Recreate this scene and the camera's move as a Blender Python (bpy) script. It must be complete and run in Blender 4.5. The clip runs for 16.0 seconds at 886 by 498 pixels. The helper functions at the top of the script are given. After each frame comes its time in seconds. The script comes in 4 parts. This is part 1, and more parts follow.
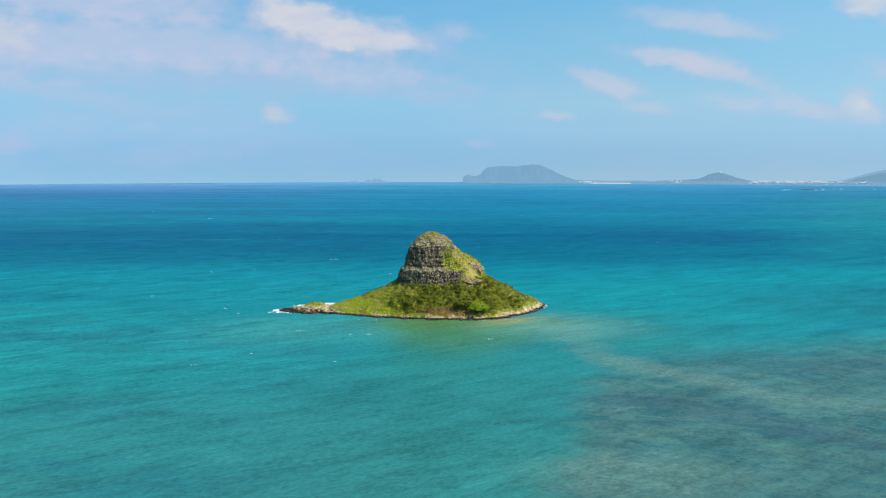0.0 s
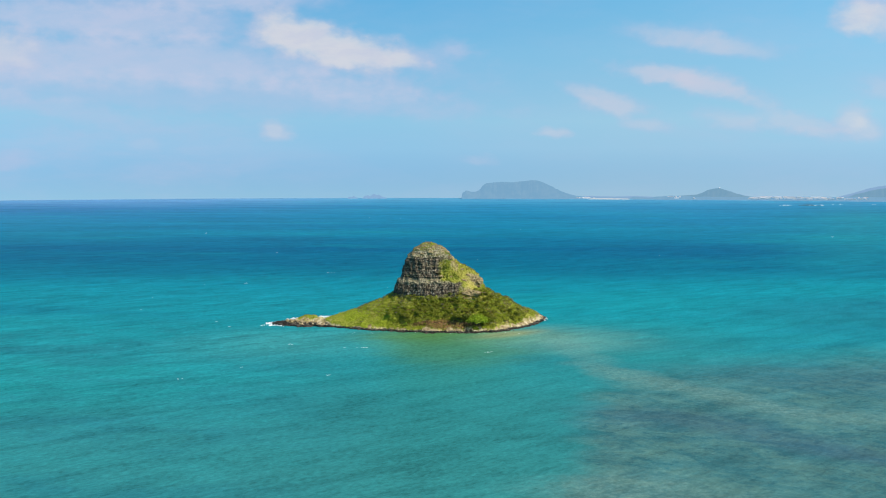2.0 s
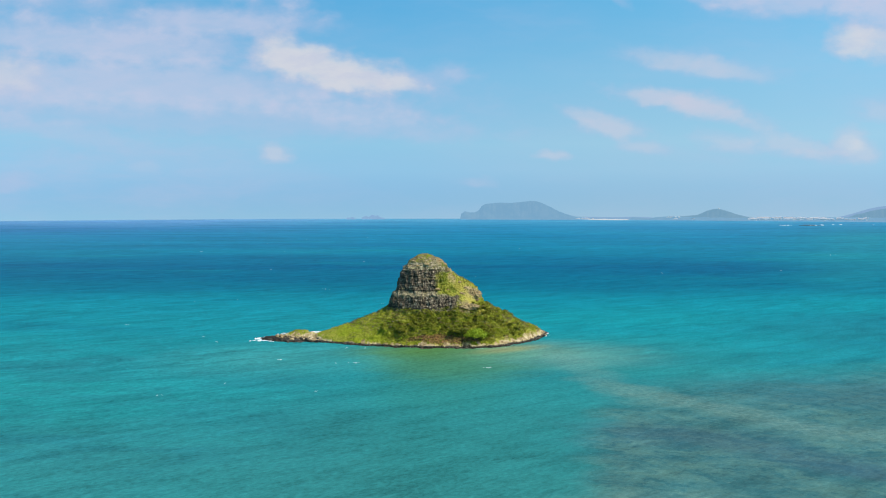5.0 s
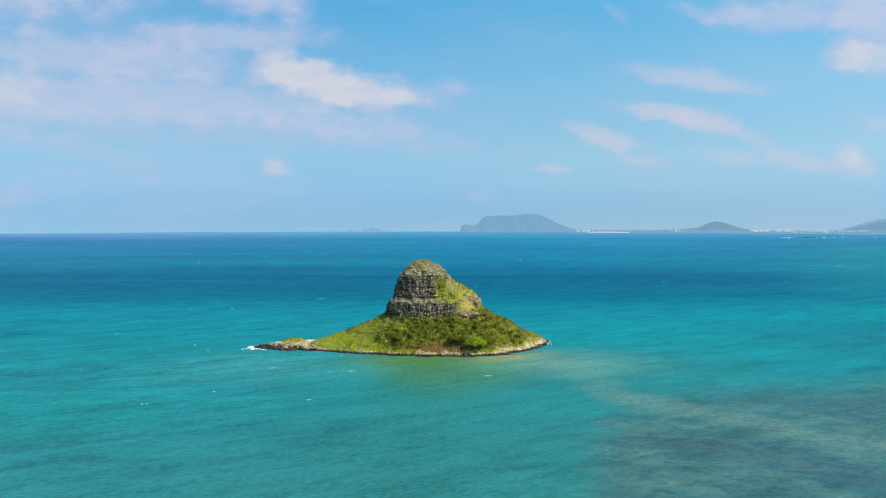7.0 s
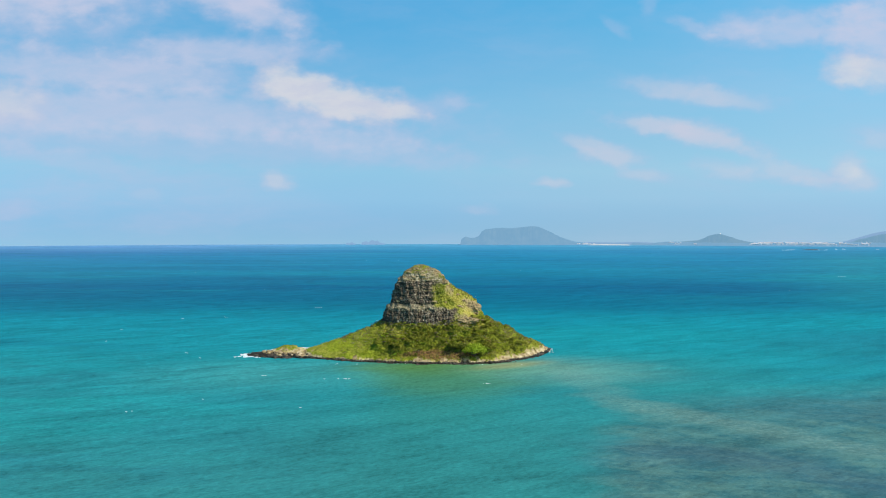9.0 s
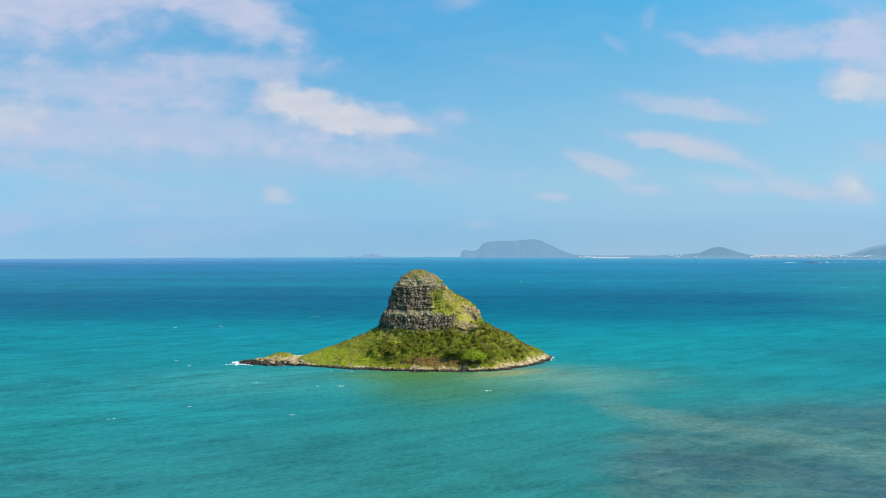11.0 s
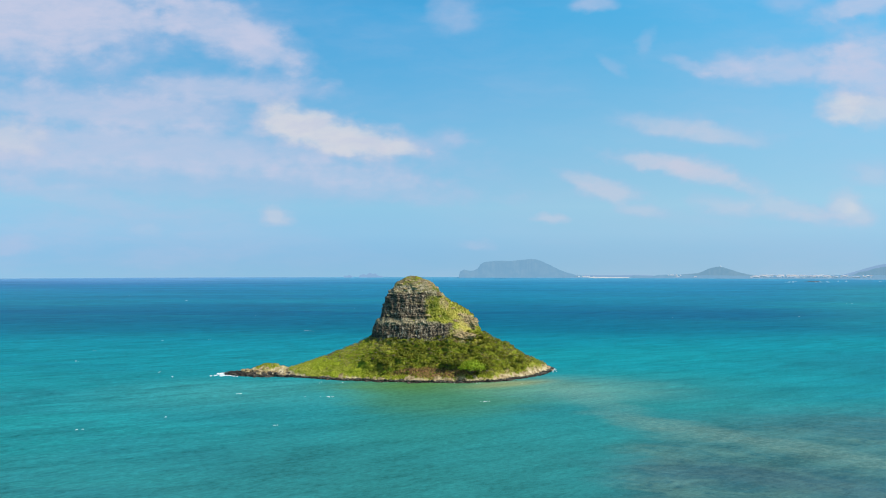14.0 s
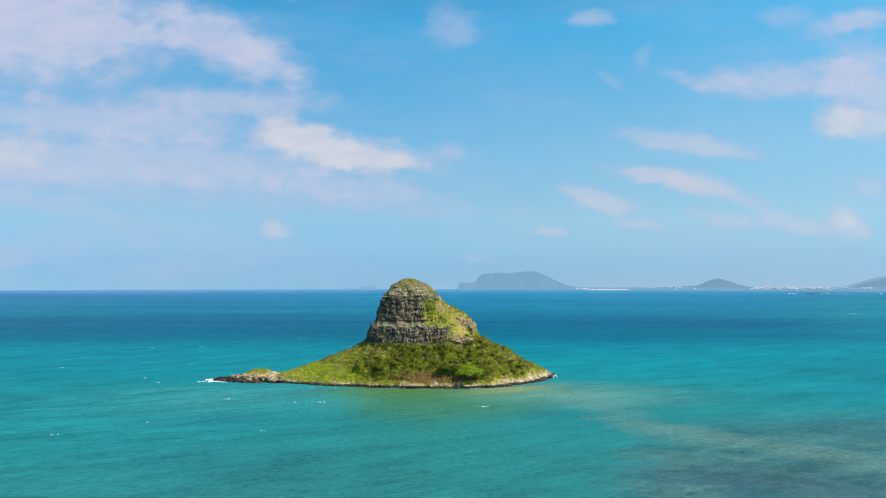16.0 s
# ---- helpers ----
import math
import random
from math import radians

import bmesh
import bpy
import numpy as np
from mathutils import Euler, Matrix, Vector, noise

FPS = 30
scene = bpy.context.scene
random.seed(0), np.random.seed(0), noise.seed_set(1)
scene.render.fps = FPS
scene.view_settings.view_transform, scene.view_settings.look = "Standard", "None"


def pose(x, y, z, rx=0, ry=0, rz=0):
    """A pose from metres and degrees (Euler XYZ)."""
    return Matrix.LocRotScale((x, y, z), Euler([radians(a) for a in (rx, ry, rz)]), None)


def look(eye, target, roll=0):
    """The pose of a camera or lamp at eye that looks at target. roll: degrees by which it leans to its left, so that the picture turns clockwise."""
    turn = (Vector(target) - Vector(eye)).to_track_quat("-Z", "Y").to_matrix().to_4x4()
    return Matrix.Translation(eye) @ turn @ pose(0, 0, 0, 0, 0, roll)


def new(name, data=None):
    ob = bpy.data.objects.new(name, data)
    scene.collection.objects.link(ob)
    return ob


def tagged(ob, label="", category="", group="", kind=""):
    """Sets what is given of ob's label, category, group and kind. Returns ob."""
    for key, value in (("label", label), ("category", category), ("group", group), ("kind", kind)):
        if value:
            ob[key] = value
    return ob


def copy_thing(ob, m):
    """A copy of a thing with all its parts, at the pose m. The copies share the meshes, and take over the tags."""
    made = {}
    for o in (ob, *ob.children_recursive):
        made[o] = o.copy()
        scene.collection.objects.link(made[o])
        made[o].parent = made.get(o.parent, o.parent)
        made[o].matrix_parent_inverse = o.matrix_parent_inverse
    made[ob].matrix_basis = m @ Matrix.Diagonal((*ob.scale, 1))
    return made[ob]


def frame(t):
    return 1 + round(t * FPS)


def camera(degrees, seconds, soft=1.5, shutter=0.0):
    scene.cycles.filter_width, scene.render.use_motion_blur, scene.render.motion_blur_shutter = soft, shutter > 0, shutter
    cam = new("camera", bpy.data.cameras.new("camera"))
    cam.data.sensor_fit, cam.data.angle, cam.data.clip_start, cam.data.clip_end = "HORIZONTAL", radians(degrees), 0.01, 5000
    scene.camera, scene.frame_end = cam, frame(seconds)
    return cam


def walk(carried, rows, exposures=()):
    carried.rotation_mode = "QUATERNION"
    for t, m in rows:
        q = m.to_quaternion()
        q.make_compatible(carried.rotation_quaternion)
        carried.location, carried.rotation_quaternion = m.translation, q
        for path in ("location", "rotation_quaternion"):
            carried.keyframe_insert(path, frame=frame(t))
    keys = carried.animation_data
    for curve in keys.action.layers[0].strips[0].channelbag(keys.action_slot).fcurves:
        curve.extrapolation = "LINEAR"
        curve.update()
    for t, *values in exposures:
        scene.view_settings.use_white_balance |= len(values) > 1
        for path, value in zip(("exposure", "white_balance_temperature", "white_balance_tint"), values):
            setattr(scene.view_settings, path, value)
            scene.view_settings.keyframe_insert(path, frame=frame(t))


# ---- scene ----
cam = camera(64.0, 16.0, soft=1.1)

# seconds, eye, heading to the left of +y, tilt above level, roll (degrees)
PATH = [
    (0, (3.95, -549.81, 113.72), 0.187, -6.694, 0.038),
    (0.5, (4.20, -546.27, 112.30), 0.171, -6.348, 0.035),
    (1, (4.44, -542.75, 110.85), 0.151, -6.010, 0.032),
    (1.5, (4.69, -539.25, 109.39), 0.129, -5.681, 0.029),
    (2, (4.94, -535.77, 107.90), 0.106, -5.360, 0.026),
    (2.5, (5.20, -532.30, 106.39), 0.085, -5.047, 0.024),
    (3, (5.46, -528.85, 104.86), 0.067, -4.742, 0.022),
    (3.5, (5.72, -525.41, 103.31), 0.051, -4.444, 0.020),
    (4, (5.99, -521.98, 101.74), 0.038, -4.152, 0.018),
    (6.5, (7.36, -504.93, 93.66), 0.030, -2.755, 0.013),
    (7, (7.64, -501.52, 92.01), 0.036, -2.482, 0.012),
    (7.5, (7.92, -498.12, 90.34), 0.044, -2.209, 0.012),
    (8, (8.21, -494.71, 88.66), 0.052, -1.936, 0.012),
    (8.5, (8.49, -491.30, 86.98), 0.059, -1.662, 0.012),
    (9, (8.78, -487.88, 85.28), 0.066, -1.386, 0.013),
    (11.5, (10.22, -470.65, 76.74), 0.061, 0.030, 0.019),
    (12, (10.51, -467.16, 75.02), 0.049, 0.319, 0.021),
    (12.5, (10.80, -463.65, 73.30), 0.033, 0.609, 0.023),
    (13, (11.09, -460.12, 71.58), 0.014, 0.899, 0.025),
    (13.5, (11.37, -456.57, 69.86), -0.009, 1.187, 0.027),
    (14, (11.66, -453.00, 68.15), -0.034, 1.472, 0.030),
    (14.5, (11.95, -449.40, 66.44), -0.060, 1.751, 0.033),
    (15, (12.23, -445.78, 64.73), -0.086, 2.022, 0.036),
    (15.5, (12.51, -442.13, 63.03), -0.109, 2.282, 0.040),
    (16, (12.80, -438.45, 61.33), -0.128, 2.529, 0.043),
]


def gaze(eye, yaw, tilt, roll):
    a, b = radians(yaw), radians(tilt)
    ahead = Vector((-math.sin(a) * math.cos(b), math.cos(a) * math.cos(b), math.sin(b)))
    return look(eye, Vector(eye) + 100 * ahead, roll)


walk(cam, [(t, gaze(eye, yaw, tilt, roll)) for t, eye, yaw, tilt, roll in PATH])

# ------------------------------------------------------------ node helpers
class Nodes:
    """Short hand for building a node tree."""

    def __init__(self, tree):
        self.tree = tree
        tree.nodes.clear()

    def put(self, kind, **props):
        n = self.tree.nodes.new(kind)
        for key, value in props.items():
            setattr(n, key, value)
        return n

    def feed(self, socket, value):
        if value is None:
            return
        if isinstance(value, bpy.types.NodeSocket):
            self.tree.links.new(value, socket)
        else:
            socket.default_value = value

    def math(self, op, a, b=None, c=None, clamp=False):
        n = self.put("ShaderNodeMath", operation=op, use_clamp=clamp)
        for s, v in zip(n.inputs, (a, b, c)):
            self.feed(s, v)
        return n.outputs[0]

    def vec(self, op, a, b=None, scale=None):
        n = self.put("ShaderNodeVectorMath", operation=op)
        self.feed(n.inputs[0], a)
        self.feed(n.inputs[1], b)
        if scale is not None:
            self.feed(n.inputs["Scale"], scale)
        return n.outputs["Value" if op in ("LENGTH", "DOT_PRODUCT", "DISTANCE") else "Vector"]

    def split(self, v):
        n = self.put("ShaderNodeSeparateXYZ")
        self.feed(n.inputs[0], v)
        return n.outputs

    def join(self, x, y, z=0.0):
        n = self.put("ShaderNodeCombineXYZ")
        for s, v in zip(n.inputs, (x, y, z)):
            self.feed(s, v)
        return n.outputs[0]

    def noise(self, v, scale, detail=4.0, rough=0.55, warp=0.0):
        n = self.put("ShaderNodeTexNoise")
        self.feed(n.inputs["Vector"], v)
        self.feed(n.inputs["Scale"], scale)
        self.feed(n.inputs["Detail"], detail)
        self.feed(n.inputs["Roughness"], rough)
        self.feed(n.inputs["Distortion"], warp)
        return n.outputs["Fac"]

    def noise_colour(self, v, scale, detail=3.0):
        n = self.put("ShaderNodeTexNoise")
        self.feed(n.inputs["Vector"], v)
        self.feed(n.inputs["Scale"], scale)
        self.feed(n.inputs["Detail"], detail)
        return n.outputs["Color"]

    def step(self, v, low, high, to0=0.0, to1=1.0):
        n = self.put("ShaderNodeMapRange", interpolation_type="SMOOTHSTEP")
        self.feed(n.inputs["Value"], v)
        n.inputs["From Min"].default_value, n.inputs["From Max"].default_value = low, high
        n.inputs["To Min"].default_value, n.inputs["To Max"].default_value = to0, to1
        return n.outputs["Result"]

    def mix(self, f, a, b, blend="MIX"):
        n = self.put("ShaderNodeMix", data_type="RGBA", blend_type=blend)
        self.feed(n.inputs["Factor"], f)
        for s, v in ((n.inputs[6], a), (n.inputs[7], b)):
            self.feed(s, (*v, 1.0) if isinstance(v, tuple) and len(v) == 3 else v)
        return n.outputs[2]

    def ramp(self, f, stops):
        n = self.put("ShaderNodeValToRGB")
        e = n.color_ramp.elements
        while len(e) < len(stops):
            e.new(0.5)
        for k, (p, c) in zip(e, stops):
            k.position, k.color = p, (*c, 1.0)
        self.feed(n.inputs[0], f)
        return n.outputs[0]

    def blob(self, p, cx, cy, rx, ry, turn=0.0, soft=0.5):
        """1 inside an ellipse of the plane, falling to 0 at its rim."""
        q = self.vec("SUBTRACT", p, (cx, cy, 0.0))
        x, y, _ = self.split(q)
        c, s = math.cos(radians(turn)), math.sin(radians(turn))
        a = self.math("ADD", self.math("MULTIPLY", x, c / rx), self.math("MULTIPLY", y, s / rx))
        b = self.math("ADD", self.math("MULTIPLY", x, -s / ry), self.math("MULTIPLY", y, c / ry))
        r = self.math("SQRT", self.math("ADD", self.math("MULTIPLY", a, a), self.math("MULTIPLY", b, b)))
        return self.step(r, 1.0 + soft, 1.0 - soft)


def over(n, a, b):
    """The union of two soft masks."""
    return n.math("SUBTRACT", n.math("ADD", a, b), n.math("MULTIPLY", a, b))


def material(name):
    m = bpy.data.materials.new(name)
    m.use_nodes = True
    return m, Nodes(m.node_tree)


def surface(n, colour, rough=0.8, bump=None, strength=0.4, distance=0.3, spec=0.3, **more):
    b = n.put("ShaderNodeBsdfPrincipled")
    n.feed(b.inputs["Base Color"], (*colour, 1.0) if isinstance(colour, tuple) and len(colour) == 3 else colour)
    n.feed(b.inputs["Roughness"], rough)
    n.feed(b.inputs["Specular IOR Level"], spec)
    for key, value in more.items():
        n.feed(b.inputs[key.replace("_", " ")], value)
    if bump is not None:
        k = n.put("ShaderNodeBump")
        n.feed(k.inputs["Height"], bump)
        k.inputs["Strength"].default_value, k.inputs["Distance"].default_value = strength, distance
        n.feed(b.inputs["Normal"], k.outputs[0])
    out = n.put("ShaderNodeOutputMaterial")
    n.tree.links.new(b.outputs[0], out.inputs["Surface"])
    return b


# ------------------------------------------------------------ sky, sun
SUN_HEIGHT, SUN_SIDE = 50.0, 60.0   # degrees above level; to the right of straight behind the start
sun_from = Vector((math.sin(radians(SUN_SIDE)) * math.cos(radians(SUN_HEIGHT)),
                   -math.cos(radians(SUN_SIDE)) * math.cos(radians(SUN_HEIGHT)), math.sin(radians(SUN_HEIGHT))))
sun = new("sun", bpy.data.lights.new("sun", "SUN"))
sun.data.energy, sun.data.angle, sun.data.color = 5.0, radians(0.55), (1.0, 0.94, 0.83)
sun.matrix_world = look(sun_from * 900, (0, 0, 0))

world = bpy.data.worlds.new("world")
scene.world = world
world.use_nodes = True
w = Nodes(world.node_tree)
way = w.vec("NORMALIZE", w.put("ShaderNodeTexCoord").outputs["Generated"])
wx, wy, wz = w.split(way)
sky = w.put("ShaderNodeTexSky", sky_type="NISHITA", sun_disc=False, sun_elevation=radians(SUN_HEIGHT),
            sun_rotation=radians(180 - SUN_SIDE), air_density=1.0, dust_density=0.2, ozone_density=1.5)
w.feed(sky.inputs[0], w.join(wx, wy, w.math("MAXIMUM", w.math("ADD", w.math("MULTIPLY", wz, 0.85), 0.10), 0.006)))
ahead = w.math("MAXIMUM", wy, 0.02)
up = w.join(w.math("DIVIDE", wx, ahead), w.math("DIVIDE", wz, ahead), 0.0)
rag = w.vec("SUBTRACT", w.noise_colour(w.vec("MULTIPLY", up, (9.0, 16.0, 1.0)), 1.0, 5.0), (0.5, 0.5, 0.5))
fine = w.vec("SUBTRACT", w.noise_colour(w.vec("MULTIPLY", up, (38.0, 60.0, 1.0)), 1.0, 6.0), (0.5, 0.5, 0.5))
torn = w.vec("ADD", up, w.vec("ADD", w.vec("MULTIPLY", rag, (0.034, 0.020, 0.0)), w.vec("MULTIPLY", fine, (0.020, 0.012, 0.0))))
# clouds: across, above level, half width, half height, lean, thickness
BANK = [(-0.598, 0.366, 0.199, 0.0861, -3, 0.84), (-0.308, 0.336, 0.108, 0.0383, -24, 0.66), (-0.275, 0.318, 0.060, 0.0239, -25, 0.45), (-0.311, 0.252, 0.128, 0.0207, -1, 0.60),
        (-0.483, 0.225, 0.215, 0.0271, -5, 0.58), (-0.442, 0.167, 0.351, 0.0351, -2, 0.56), (-0.369, 0.124, 0.335, 0.0271, -3, 0.34), (-0.138, 0.130, 0.120, 0.0175, -4, 0.34),
        (-0.529, 0.102, 0.120, 0.0143, -12, 0.30), (-0.615, 0.444, 0.335, 0.0478, 0, 0.50)]
HEAPS = [(-0.214, 0.203, 0.044, 0.0310, -4, 0.96), (-0.166, 0.187, 0.056, 0.0271, -11, 0.92), (-0.112, 0.175, 0.067, 0.0239, -6, 0.92), (-0.062, 0.167, 0.032, 0.0135, -12, 0.60),
         (-0.612, 0.181, 0.049, 0.0287, -6, 0.66), (-0.236, 0.069, 0.022, 0.0128, 0, 0.60), (0.565, 0.221, 0.027, 0.0223, -10, 0.80), (0.612, 0.218, 0.040, 0.0255, 0, 0.66),
         (0.566, 0.086, 0.027, 0.0191, 10, 0.62), (0.588, 0.070, 0.024, 0.0159, 0, 0.55), (0.150, 0.066, 0.021, 0.0080, 0, 0.52)]
FLECKS = [(0.298, 0.146, 0.064, 0.0120, -9, 0.70), (0.362, 0.133, 0.057, 0.0175, -10, 0.74), (0.194, 0.126, 0.030, 0.0104, -12, 0.48), (0.234, 0.109, 0.038, 0.0151, -13, 0.64),
          (0.286, 0.077, 0.029, 0.0088, -8, 0.46), (0.394, 0.085, 0.037, 0.0120, -12, 0.50), (0.442, 0.110, 0.022, 0.0104, -6, 0.42), (0.478, 0.085, 0.045, 0.0159, -12, 0.56),
          (0.529, 0.070, 0.032, 0.0128, -10, 0.30), (0.315, 0.200, 0.069, 0.0159, -8, 0.50), (0.395, 0.186, 0.070, 0.0135, -6, 0.46), (0.610, 0.130, 0.029, 0.0143, -8, 0.40),
          (0.046, 0.031, 0.021, 0.0072, 0, 0.30), (-0.415, 0.054, 0.026, 0.0096, 0, 0.30)]
WISPS = [(0.605, 0.281, 0.061, 0.0526, 0, 0.66), (0.497, 0.283, 0.104, 0.0239, 4, 0.56), (0.416, 0.288, 0.037, 0.0207, 10, 0.30), (0.360, 0.283, 0.033, 0.0096, -20, 0.40),
         (0.591, 0.369, 0.056, 0.0159, 10, 0.58), (0.502, 0.375, 0.037, 0.0143, 0, 0.30), (0.013, 0.361, 0.033, 0.0287, 0, 0.36), (0.214, 0.375, 0.032, 0.0120, 8, 0.46),
         (-0.018, 0.179, 0.049, 0.0175, 0, 0.30), (0.018, 0.183, 0.019, 0.0112, 0, 0.30), (0.241, 0.288, 0.021, 0.0088, -35, 0.22), (0.290, 0.322, 0.010, 0.0191, -20, 0.22),
         (-0.058, 0.104, 0.104, 0.0143, -3, 0.24), (-0.623, 0.027, 0.040, 0.0128, 0, 0.30)]
lumps = w.math("MULTIPLY", w.math("SUBTRACT", w.noise(w.vec("MULTIPLY", up, (22.0, 36.0, 1.0)), 1.0, 4.0, 0.52), 0.5), 1.35)


def cloud_layer(clouds, soft, ragged, flat):
    """The union of soft ellipses whose rims are torn by the lumps; flat: how much flatter each lies below than above."""
    whole = None
    for cx, cy, rx, ry, lean, dens in clouds:
        x_, y_, _ = w.split(w.vec("SUBTRACT", torn, (cx, cy, 0.0)))
        c_, s_ = math.cos(radians(lean)), math.sin(radians(lean))
        a_ = w.math("ADD", w.math("MULTIPLY", x_, c_ / rx), w.math("MULTIPLY", y_, s_ / rx))
        b_ = w.math("ADD", w.math("MULTIPLY", x_, -s_ / ry), w.math("MULTIPLY", y_, c_ / ry))
        b_ = w.math("MAXIMUM", b_, w.math("MULTIPLY", b_, -flat))
        r_ = w.math("SQRT", w.math("ADD", w.math("MULTIPLY", a_, a_), w.math("MULTIPLY", b_, b_)))
        r_ = w.math("ADD", r_, w.math("MULTIPLY", lumps, ragged))
        one = w.math("MULTIPLY", w.step(r_, 1.0 + soft, 1.0 - soft), dens)
        whole = one if whole is None else over(w, whole, one)
    return whole


sheets = over(w, cloud_layer(BANK, 0.58, 0.9, 1.15), cloud_layer(WISPS, 0.6, 1.1, 1.2))
sheets = w.math("MULTIPLY", sheets, 1.22, clamp=True)
heaps = cloud_layer(HEAPS, 0.62, 1.1, 1.35)
flecks = cloud_layer(FLECKS, 0.70, 1.2, 1.25)
veil = w.noise(w.vec("MULTIPLY", torn, (3.0, 11.0, 1.0)), 1.0, 6.0, 0.6)
haze = w.math("MULTIPLY", w.step(veil, 0.36, 0.80), w.step(wx, -0.1, -0.45, 0.24, 0.64))
thin = over(w, over(w, sheets, flecks), haze)
puff = w.noise(w.vec("MULTIPLY", torn, (14.0, 40.0, 1.0)), 1.0, 6.0, 0.62)
thin = w.math("MULTIPLY", thin, w.step(puff, 0.28, 0.64, 0.80, 1.04))
# sunlit heaps are white, thin sheets take the blue of the air behind them
white = w.mix(w.step(flecks, 0.1, 0.6), w.mix(w.step(sheets, 0.30, 0.85), (4.8, 5.5, 7.6), (5.6, 6.0, 7.75)), (5.85, 6.1, 7.4))
bright = w.mix(w.math("MULTIPLY", w.step(puff, 0.30, 0.60, 0.45, 1.0), w.step(heaps, 0.25, 0.85)), (5.55, 5.85, 7.4), (6.75, 6.85, 7.45))
# clear trade-wind air: pale at the sea's rim, deep blue a little above it
clear = w.ramp(w.step(wz, -0.02, 0.62), [(0.0, (0.64, 0.91, 1.16)), (0.012, (0.73, 1.03, 1.24)), (0.03, (0.89, 1.21, 1.33)), (0.07, (1.06, 1.43, 1.42)), (0.22, (1.06, 1.67, 1.65)), (0.60, (0.50, 1.88, 2.08)), (1.0, (0.70, 1.15, 1.35))])
tint = w.mix(1.0, sky.outputs[0], clear, "MULTIPLY")
tint = w.vec("SCALE", tint, scale=w.step(wx, -0.55, 0.55, 0.87, 1.06))   # brighter towards the sun's side
tint = w.mix(w.step(wx, -0.15, 0.30), tint, w.vec("MULTIPLY", tint, (1.12, 1.01, 0.955)))
air = w.mix(w.math("MULTIPLY", thin, 0.92, clamp=True), tint, white)
back = w.put("ShaderNodeBackground")
w.feed(back.inputs["Color"], w.mix(w.math("MULTIPLY", heaps, 0.92), air, bright))
back.inputs["Strength"].default_value = 0.10
wout = w.put("ShaderNodeOutputWorld")
w.tree.links.new(back.outputs[0], wout.inputs["Surface"])
scene.view_settings.exposure = 0.0

